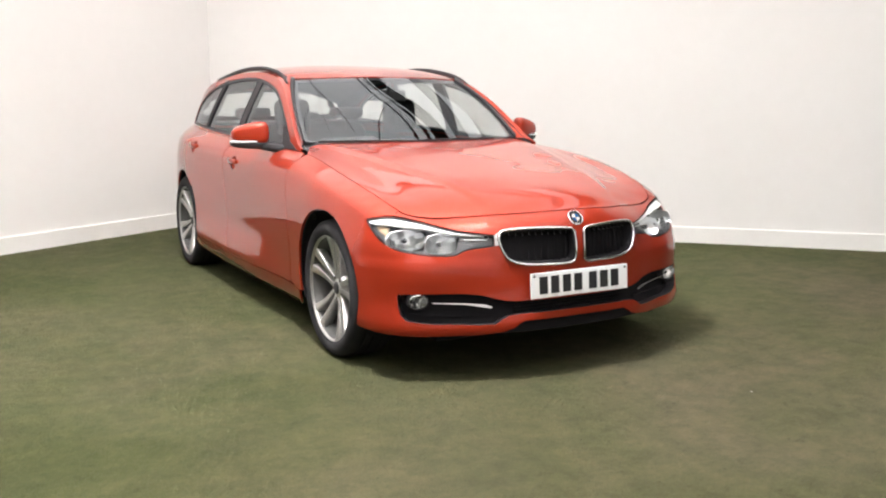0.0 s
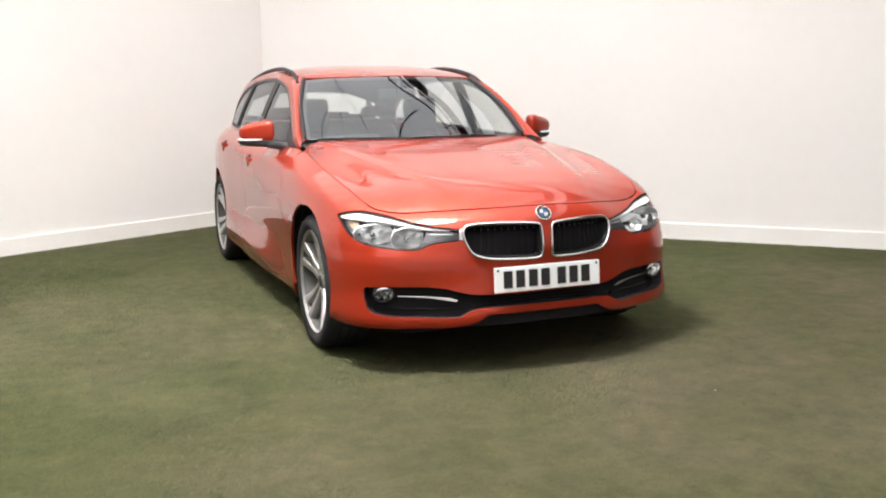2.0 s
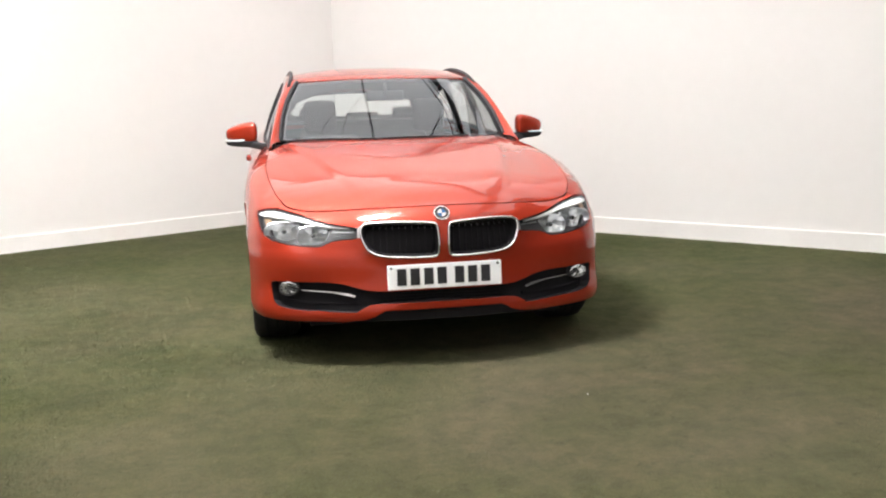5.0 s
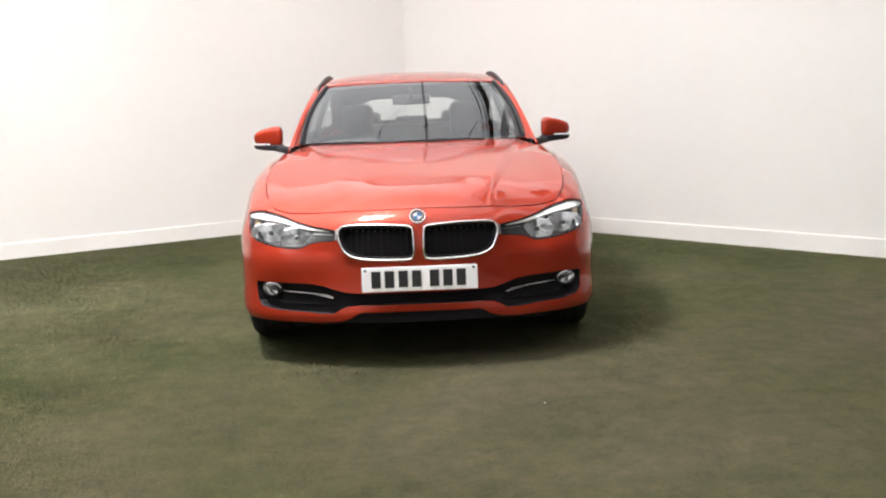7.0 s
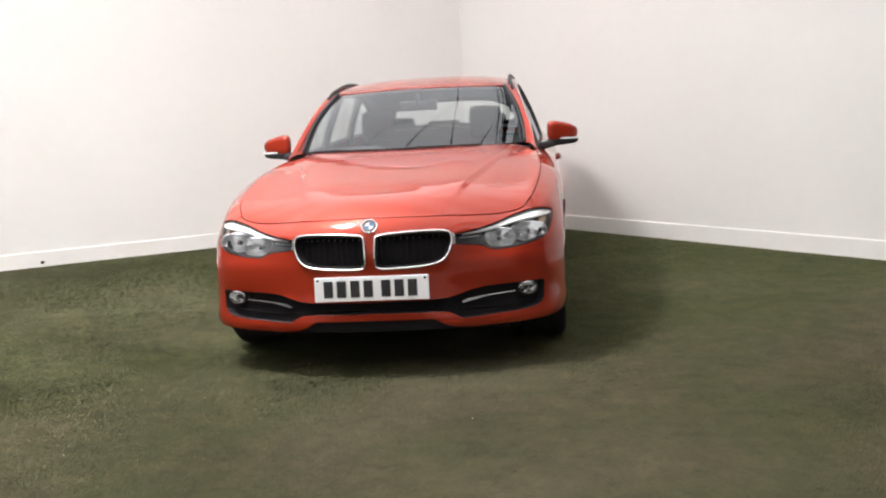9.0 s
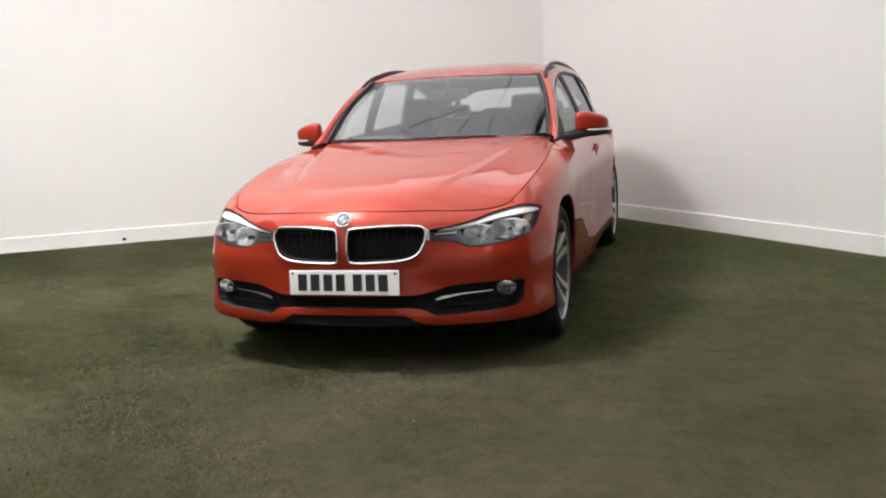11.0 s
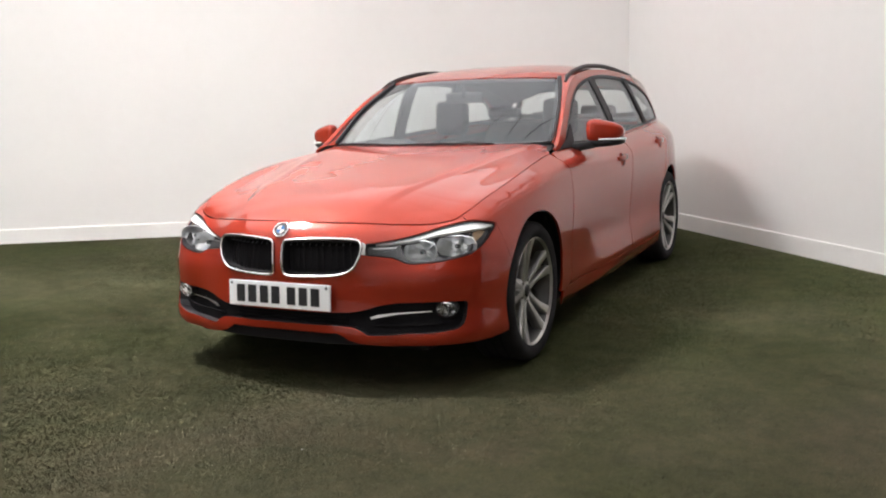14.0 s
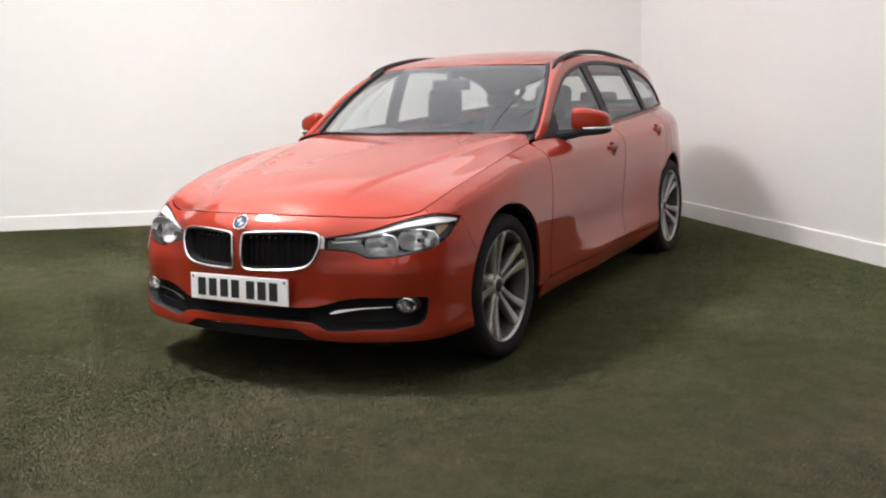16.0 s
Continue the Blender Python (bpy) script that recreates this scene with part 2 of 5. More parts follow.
def blades(name, x0, x1, y0, y1, per_metre, length, width, seed, west=0, east=0, south=0):
    """Short matted blades that all lean one way, more or less, as the pile was brushed."""
    rng = np.random.default_rng(seed)
    n = int((x1 - x0) * (y1 - y0) * per_metre)
    p = np.stack([rng.uniform(x0, x1, n), rng.uniform(y0, y1, n)], 1)
    inside_l = (p - np.array(CORNER[:2])) @ np.array((.5110, -.8596)) > .03
    inside_r = (p - np.array(CORNER[:2])) @ np.array((-.7348, -.6783)) > .03
    # the blades thin out where the pile is worn away
    worn = np.minimum.reduce([np.ones(n)] + [d / f for d, f in ((p[:, 0] - x0, west), (x1 - p[:, 0], east), (p[:, 1] - y0, south)) if f])
    p = p[inside_l & inside_r & (rng.uniform(0, 1, n) < worn)]
    n = len(p)
    swirl = .5 * np.sin(p[:, 0] * 5.1 + 2 * np.sin(p[:, 1] * 3.3)) + .4 * np.sin(p[:, 1] * 7.7 + p[:, 0] * 4.3)
    turn = .15 + .28 * swirl + rng.normal(0, .80, n)
    rise = np.clip(rng.normal(.35, .10, n), .12, .7)
    size = length * rng.uniform(.7, 1.25, n)
    flat = np.stack([np.cos(turn), np.sin(turn)], 1)
    across = np.stack([-flat[:, 1], flat[:, 0]], 1) * (width * rng.uniform(.7, 1.3, n) / 2)[:, None]
    tip = p + flat * (size * np.cos(rise))[:, None]
    co = np.zeros((n, 3, 3), np.float32)
    co[:, 0, :2], co[:, 1, :2], co[:, 2, :2] = p - across, p + across, tip
    co[:, :2, 2], co[:, 2, 2] = -.003, size * np.sin(rise) - .001
    me = bpy.data.meshes.new(name)
    me.vertices.add(3 * n)
    me.vertices.foreach_set("co", co.ravel())
    me.loops.add(3 * n)
    me.loops.foreach_set("vertex_index", np.arange(3 * n, dtype=np.int32))
    me.polygons.add(n)
    me.polygons.foreach_set("loop_start", np.arange(0, 3 * n, 3, dtype=np.int32))
    me.update()
    me.validate()
    me.materials.append(PILE)
    return tagged(new(name, me), "short matted olive-green blades of the artificial turf", "turf", kind="stuff")


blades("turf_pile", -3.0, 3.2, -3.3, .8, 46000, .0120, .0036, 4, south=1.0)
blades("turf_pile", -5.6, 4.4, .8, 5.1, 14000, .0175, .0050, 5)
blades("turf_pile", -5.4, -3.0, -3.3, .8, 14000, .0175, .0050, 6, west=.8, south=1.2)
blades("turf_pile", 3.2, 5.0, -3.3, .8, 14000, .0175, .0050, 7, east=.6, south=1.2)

# the shed round the booth
# the north wall is unseen, added in white to brighten what the car reflects
for nm, a, b, mat, text in (("wall_north", (-8.4, 7.4, -.05), (7.6, 7.6, TOP), WALL, "unseen white wall added beyond the partitions to brighten reflections"),
                            ("wall_south", (-8.4, -7.8, -.05), (7.6, -7.6, TOP), WALL, "plain white painted wall facing the car"),
                            ("wall_west", (-8.6, -7.8, -.05), (-8.4, 7.6, TOP), SHED, "dim grey shed wall beyond the white partitions"),
                            ("wall_east", (7.6, -7.8, -.05), (7.8, 7.6, TOP), SHED, "dim grey shed wall beside the booth")):
    plain(nm, block(a, b, 0), mat, Matrix(), text, "wall")
plain("ceiling", block((-8.6, -7.8, TOP), (7.8, 7.6, TOP + .15), 0), CEILING, Matrix(), "plain pale grey ceiling above the lamps", "ceiling")


def scrap(name, x, y, size, mat, label):
    """A small crumpled bit lying on the turf."""
    bm = bmesh.new()
    bmesh.ops.create_icosphere(bm, subdivisions=2, radius=size)
    for v in bm.verts:
        v.co *= 1 + .5 * noise.noise(v.co * 60 + Vector((x, y, 0)))
        v.co.z *= .55
    ob = part(name, bm, mat, label="")
    ob.location = (x, y, size * .45)
    return tagged(ob, label, "debris")


# a small dark plug set in the skirting
bm = bmesh.new()
lathe_rings = lathe(bm, [(.016, .019), (.026, .018), (.030, .013)], 14, "y")
disc(bm, lathe_rings[-1])
bm.transform(Matrix.Diagonal((1, 1, .75, 1)))
plug = part("skirting_plug", bm, DARK)
plug.matrix_world = FRAME_L @ Matrix.Translation((4.284, 0, .039))
tagged(plug, "small dark plug set into the white skirting", "plug")
scrap("paper_scrap", .473, -1.371, .0035, CEILING, "tiny pale paper scrap lying on the turf")

# ---- lamps overhead ----
SOFT = glow("luminous_roof_film", (1.0, .98, .96), 1.58)
TUBE = glow("bright_lamp_panel", (1.0, .97, .94), 165)


def light_panel(x0, y0, x1, y1, z, mat, label, cat, name):
    p = new(name)
    p.location = ((x0 + x1) / 2, (y0 + y1) / 2, z)
    tagged(p, label, cat)
    hx, hy = (x1 - x0) / 2, (y1 - y0) / 2
    bm = bmesh.new()
    for a, b in (((-hx - .01, -hy - .01, 0), (hx + .01, -hy, .08)), ((-hx - .01, hy, 0), (hx + .01, hy + .01, .08)), ((-hx - .01, -hy, 0), (-hx, hy, .08)), ((hx, -hy, 0), (hx + .01, hy, .08))):
        box(bm, a, b)
    part("frame", bm, BEAM, p, "dark lamp frame", False)
    bm = bmesh.new()
    box(bm, (-hx, -hy, .012), (hx, hy, .03))
    part("diffuser", bm, mat, p, "glowing white diffuser", False)
    for sx in (-1, 1):
        for sy in (-1, 1):
            bm = bmesh.new()
            tube(bm, [(sx * hx * .9, sy * hy * .9, .025), (sx * hx * .9, sy * hy * .9, TOP - z)], .006, 6)
            part("hanger", bm, BEAM, p, "thin hanging rod")
    return p


LAMP_Z = 5.2
for x0, x1, y1 in ((-7.6, -4.52, 7.2), (-4.48, .185, 7.2), (.225, 2.86, 7.2), (3.40, 4.30, 7.0)):
    p = light_panel(x0, -7.2, x1, y1, LAMP_Z, SOFT, "long luminous roof panel in a dark frame", "light panel", "ceiling_light")
    tagged(p, group="roof light panels")
light_panel(-2.4, -1.55, -1.5, -.65, 4.6, TUBE, "small bright square lamp panel below the roof", "lamp", "lamp_panel")

# a ladder truss and a flat girder slung askew under the panels, and cables
SKEW = pose(1.75, 3.5, 5.06, rz=13.5)
truss = new("ceiling_truss")
truss.matrix_world = SKEW
tagged(truss, "dark ladder truss hung below the luminous panels", "truss")
for x in (-.10, .10):
    bm = bmesh.new()
    tube(bm, [(x, -2.3, 0), (x, 3.3, 0)], .024, 8)
    part("rail", bm, BEAM, truss)
for k in range(14):
    bm = bmesh.new()
    tube(bm, [(-.10, -2.1 + .4 * k, 0), (.10, -2.1 + .4 * k, 0)], .012, 6)
    part("rung", bm, BEAM, truss)
for y in (-2, .5, 3):
    bm = bmesh.new()
    tube(bm, [(.10, y, 0), (.16, y, TOP - 5.06)], .008, 6)
    part("hanger", bm, BEAM, truss, "thin hanging rod")
girder = new("ceiling_girder")
girder.matrix_world = SKEW
tagged(girder, "flat dark steel girder hung beside the ladder truss", "girder")
bm = block((.19, -2.3, -.02), (.44, 3.3, .03), .006)
part("flange", bm, BEAM, girder)
bm = block((.30, -2.3, .03), (.33, 3.3, .14), .004)
part("web", bm, BEAM, girder)
for y in (-2, .5, 2.8):
    bm = bmesh.new()
    tube(bm, [(.315, y, .13), (.315, y, TOP - 5.06)], .010, 6)
    part("hanger", bm, BEAM, girder, "thin hanging rod")


def cable(a, b, sag=.05, thick=.011):
    """A thin cable between two points below the panels, tied up to the roof at both ends."""
    a, b = Vector((*a, 5.12)), Vector((*b, 5.12))
    c = new("cable")
    c.location = (a + b) / 2
    tagged(c, "thin grey cable strung below the luminous panels", "cable", "roof cables")
    half = (b - a) / 2
    bm = bmesh.new()
    tube(bm, [half * t + Vector((0, 0, sag * t * t)) for t in np.linspace(-1, 1, 12)], thick, 6)
    part("strand", bm, BEAM, c)
    for t in (-1, 1):
        bm = bmesh.new()
        tube(bm, [half * t + Vector((0, 0, sag)), half * t + Vector((0, 0, TOP - 5.12))], .006, 6)
        part("hanger", bm, BEAM, c)


cable((.25, 3.65), (-1.0, 1.42))
cable((-.7, 2.77), (-2.3, 1.73))
cable((1.66, 2.72), (.95, 1.72), .0, .02)


# ---- car surfaces ----
def smooth(xs, ys):
    """A monotone-safe cubic through the nodes: returns f(x) for numbers or arrays."""
    xs, ys = np.array(xs, float), np.array(ys, float)
    h = np.diff(xs)
    shape = (-1,) + (1,) * (ys.ndim - 1)
    d = np.diff(ys, axis=0) / h.reshape(shape)
    m = np.zeros_like(ys)
    m[1:-1] = (d[:-1] * h[1:].reshape(shape) + d[1:] * h[:-1].reshape(shape)) / (h[:-1] + h[1:]).reshape(shape)
    m[0], m[-1] = d[0], d[-1]

    def f(x):
        x = np.clip(np.asarray(x, float), xs[0], xs[-1])
        i = np.clip(np.searchsorted(xs, x) - 1, 0, len(h) - 1)
        t = (x - xs[i]) / h[i]
        e = t.shape + (1,) * (ys.ndim - 1)
        t, w = t.reshape(e), h[i].reshape(e)
        return (2 * t**3 - 3 * t**2 + 1) * ys[i] + (t**3 - 2 * t**2 + t) * w * m[i] + (3 * t**2 - 2 * t**3) * ys[i + 1] + (t**3 - t**2) * w * m[i + 1]
    return f


# the plan outline of the left half, nose to tail, at bumper height
PLAN = np.array([(0, -.795), (.20, -.782), (.38, -.735), (.52, -.672), (.66, -.612), (.778, -.518), (.84, -.39), (.867, -.25), (.886, -.05), (.893, .12),
                 (.888, .40), (.880, .80), (.878, 1.3), (.880, 1.9), (.884, 2.5), (.878, 2.80), (.850, 3.10), (.793, 3.36), (.69, 3.58), (.46, 3.73), (0, 3.79)])
ARC = np.concatenate([[0], np.cumsum(np.hypot(*np.diff(PLAN, axis=0).T))])
plan = smooth([-ARC[2], -ARC[1], *ARC], [PLAN[2] * (-1, 1), PLAN[1] * (-1, 1), *PLAN])
_s = np.linspace(0, ARC[-1], 4000)
_p = plan(_s)


def s_of_x(x):
    """Place along the outline of the nose at that half-width."""
    k = 1200
    return float(np.interp(x, _p[:k, 0], _s[:k]))


def s_of_y(y):
    """Place along the outline of the flank at that distance behind the front axle."""
    return np.interp(y, _p[:3700, 1], _s[:3700])


SECTIONS = {}


def section(s, *oz):
    SECTIONS[s] = oz


section(0, (-.15, .14), (-.03, .165), (.0, .25), (.005, .36), (.0, .47), (.005, .56), (-.01, .65), (-.035, .695), (-.07, .726))
section(s_of_x(.38), (-.14, .14), (-.02, .16), (.022, .238), (.0, .36), (-.008, .47), (-.015, .56), (-.035, .635), (-.065, .68), (-.105, .712))
section(s_of_x(.66), (-.12, .15), (-.02, .168), (.034, .229), (.014, .36), (.018, .46), (.004, .55), (-.052, .63), (-.085, .672), (-.122, .70))
section((s_of_x(.66) + float(s_of_y(-.38))) / 2, (-.11, .15), (-.02, .17), (.035, .234), (.022, .36), (.021, .465), (.008, .565), (-.039, .652), (-.074, .694), (-.120, .721))
section(s_of_y(-.38), (-.1, .15), (-.02, .172), (.023, .24), (.020, .36), (.019, .47), (.012, .58), (-.026, .676), (-.060, .730), (-.122, .766))
section(s_of_y(0), (-.06, .15), (-.02, .18), (.0, .28), (.0, .40), (.0, .52), (.0, .63), (-.012, .731), (-.043, .806), (-.122, .854))
section(s_of_y(.65), (-.09, .155), (-.05, .175), (-.026, .275), (-.02, .38), (-.009, .50), (.0, .63), (-.003, .758), (-.030, .870), (-.135, .933))
section(s_of_y(1.2), (-.08, .155), (-.03, .175), (.004, .275), (-.001, .35), (-.012, .45), (-.004, .57), (.005, .76), (-.012, .86), (-.10, .937))
section(s_of_y(2.0), (-.08, .155), (-.03, .175), (.008, .275), (.006, .35), (-.006, .46), (.0, .62), (.005, .78), (-.012, .89), (-.10, .968))
section(s_of_y(2.81), (-.06, .17), (-.02, .20), (.0, .28), (.0, .40), (.0, .52), (.0, .65), (-.002, .82), (-.027, .92), (-.125, 1.0))
section(s_of_y(3.36), (-.1, .20), (-.02, .24), (.0, .30), (.0, .42), (.0, .54), (-.004, .66), (-.02, .84), (-.055, .94), (-.15, 1.02))
section(ARC[-1], (-.12, .22), (-.02, .26), (.0, .32), (.0, .42), (.0, .54), (-.02, .66), (-.04, .85), (-.08, .95), (-.15, 1.03))
_keys = sorted(SECTIONS)
profile = smooth([-_keys[1], *_keys], [SECTIONS[k] for k in (_keys[1], *_keys)])
NV = 8


def flank(s, v):
    """A point of the body's skin: s along the outline (negative: right side), v from 0 (underside) to 8 (bonnet edge or belt line)."""
    s, v = np.broadcast_arrays(np.asarray(s, float), np.asarray(v, float))
    a = np.abs(s)
    side = np.where(s < 0, -1.0, 1.0)
    p, q = plan(a), plan(np.clip(a + .004, 0, ARC[-1])) - plan(a - .004)
    q = q / np.maximum(np.linalg.norm(q, axis=-1, keepdims=True), 1e-9)
    prof = profile(a)
    # through the section's nine nodes
    i = np.clip(np.floor(v).astype(int), 0, NV - 1)
    t = (v - i)[..., None]
    g = lambda k: np.take_along_axis(prof, np.clip(k, 0, NV)[..., None, None].repeat(2, -1), axis=-2)[..., 0, :]
    p0, p1, p2, p3 = g(i - 1), g(i), g(i + 1), g(i + 2)
    oz = .5 * (2 * p1 + (p2 - p0) * t + (2 * p0 - 5 * p1 + 4 * p2 - p3) * t**2 + (3 * p1 - p0 - 3 * p2 + p3) * t**3)
    # a crease across the bumper below the lamps
    rise = lambda k: (lambda w: w * w * (3 - 2 * w))(np.clip(k, 0, 1))
    dent = .17 * np.clip(oz[..., 1] - .508, 0, .03) * (1 - rise((oz[..., 1] - .53) / .09)) * rise((a - .36) / .06) * rise((1.06 - a) / .10)
    oz = oz - np.stack([dent, 0 * dent], -1)
    return np.stack([side * (p[..., 0] + oz[..., 0] * q[..., 1]), p[..., 1] - oz[..., 0] * q[..., 0], oz[..., 1]], -1)


_vv = np.linspace(0, NV, 97)


def skin(s, z):
    """The body's skin by height: s along the outline (negative: right side), z above the ground."""
    s, z = np.broadcast_arrays(np.asarray(s, float), np.asarray(z, float))
    flat_s, flat_z = s.ravel(), z.ravel()
    rows = flank(flat_s[:, None], _vv[None])[..., 2]
    rows = np.maximum.accumulate(rows + _vv * 1e-9, axis=1)
    i = np.clip((rows < flat_z[:, None]).sum(1), 1, len(_vv) - 1)
    k = np.arange(len(i))
    lo, hi = rows[k, i - 1], rows[k, i]
    v = _vv[i - 1] + (_vv[i] - _vv[i - 1]) * np.clip((flat_z - lo) / (hi - lo), 0, 1)
    return flank(flat_s, v).reshape(s.shape + (3,))


def side(y, z):
    """The flank of the left side by length and height."""
    return skin(s_of_y(y), z)


def edge(s):
    """The upper rim of the skin: bonnet edge, then belt line."""
    return flank(s, 8.0)


_e = edge(_s)
belt_x = lambda y: np.interp(y, _e[:3700, 1], _e[:3700, 0])
belt_z = lambda y: np.interp(y, _e[:3700, 1], _e[:3700, 2])


# upper body: the line where roof and screen pillar meet the side
cant = smooth([.55, .70, .80, 1.05, 1.30, 1.60, 2.0, 2.5, 3.0, 3.3, 3.5], [.935, .965, 1.030, 1.195, 1.31, 1.362, 1.378, 1.352, 1.285, 1.19, 1.10])


def house(y, z):
    """The side of the cabin: glass and pillars, leaning in towards the roof."""
    h = np.maximum(np.asarray(z, float) - belt_z(y), 0)
    return np.stack([belt_x(y) - .30 * h - .32 * h * h, np.asarray(y, float) + 0 * h, np.asarray(z, float)], -1)


spine = smooth([1.10, 1.17, 1.4, 1.7, 2.0, 2.5, 3.0, 3.4, 3.6], [1.318, 1.335, 1.382, 1.416, 1.428, 1.420, 1.385, 1.328, 1.285])


def roof_top(x, y):
    q = house(y, cant(y))
    zc = spine(y)
    return np.stack([x + 0 * zc, y + 0 * zc, zc - (zc - q[..., 2]) * np.minimum(np.abs(x) / q[..., 0], 1.0) ** 2.8], -1)


bonnet_spine = smooth([-.74, -.725, -.62, -.4, -.1, .2, .45, .65, .8], [.722, .726, .782, .836, .882, .926, .962, .984, .992])


def bonnet_top(x, y):
    """The bonnet: crowned between its shut lines, with a raised middle that narrows to the grille."""
    x, y = np.broadcast_arrays(np.asarray(x, float), np.asarray(y, float))
    a = np.abs(x)
    xe = np.interp(y, _e[:2200, 1], _e[:2200, 0])
    ze = np.interp(y, _e[:2200, 1], _e[:2200, 2])
    zc = bonnet_spine(y)
    z = zc - (zc - ze) * np.minimum(a / np.maximum(xe, .01), 1.0) ** (2.3 + 1.6 * np.clip((y - .05) / .45, 0, 1))
    ridge = .33 + .235 * (y + .66)
    w = np.clip((a - ridge) / .17, -1, 1)
    fade = (lambda q: q * q * (3 - 2 * q))(np.clip((xe - a) / .14, 0, 1)) * (lambda q: q * q * (3 - 2 * q))(np.clip((y + .70) / .4, 0, 1))
    step_ = np.clip((a - ridge + .026) / .052, 0, 1)
    z = z + fade * (.006 * (1 - w**2) ** 2 - .011 * step_ * step_ * (3 - 2 * step_))
    return np.stack([x, y, z], -1)


def screen(u, w):
    """The windscreen: u from -1 (right) to 1 (left), w from 0 (base) to 1 (top)."""
    u, w = np.broadcast_arrays(np.asarray(u, float), np.asarray(w, float))
    half = .675 + (.545 - .675) * w + .02 * np.sin(np.pi * w)
    y = (.56 + .61 * w) + (.23 - .11 * w) * np.abs(u) ** 3.0
    z = (.972 + .361 * w) + (.006 - .022 * w) * u**2 + .018 * np.sin(np.pi * w)
    return np.stack([u * half, y, z], -1)


# ---- panels cut from the car's surfaces ----
from mathutils.geometry import delaunay_2d_cdt


def inside(poly, pts):
    """Which of the points lie inside the polygon."""
    poly, pts = np.asarray(poly), np.asarray(pts)
    x, y = pts[:, 0][:, None], pts[:, 1][:, None]
    a, b = poly, np.roll(poly, -1, 0)
    cross = (a[:, 1] > y) != (b[:, 1] > y)
    with np.errstate(divide="ignore", invalid="ignore"):
        xs = a[:, 0] + (y - a[:, 1]) * (b[:, 0] - a[:, 0]) / (b[:, 1] - a[:, 1])
    return ((cross & (x < xs)).sum(1) % 2) == 1


def dense(poly, step, closed=True):
    """The outline with no edge longer than step."""
    poly = [np.array(p, float) for p in poly]
    out = []
    for i, p in enumerate(poly if closed else poly[:-1]):
        q = poly[(i + 1) % len(poly)]
        k = max(1, int(math.ceil(np.linalg.norm(q - p) / step)))
        out += [p + (q - p) * j / k for j in range(k)]
    return np.array(out if closed else out + [poly[-1]])


def curved(nodes, step=.02, closed=True):
    """A smooth closed outline through the nodes."""
    p = [np.array(q, float) for q in nodes]
    n = len(p)
    out = []
    for i in range(n if closed else n - 1):
        a, b, c, d = (p[(i + k) % n] if closed else p[min(max(i + k, 0), n - 1)] for k in (-1, 0, 1, 2))
        k = max(1, int(math.ceil(np.linalg.norm(c - b) / step)))
        for j in range(k):
            t = j / k
            out.append(.5 * (2 * b + (c - a) * t + (2 * a - 5 * b + 4 * c - d) * t**2 + (3 * b - a - 3 * c + d) * t**3))
    if not closed:
        out.append(p[-1])
    return np.array(out)


def normals_of(surf, p, e=6e-3):
    u, v = p[:, 0], p[:, 1]
    du = surf(u + e, v) - surf(u - e, v)
    dv = surf(u, v + e) - surf(u, v - e)
    n = np.cross(du, dv)
    return n / np.maximum(np.linalg.norm(n, axis=1, keepdims=True), 1e-12)


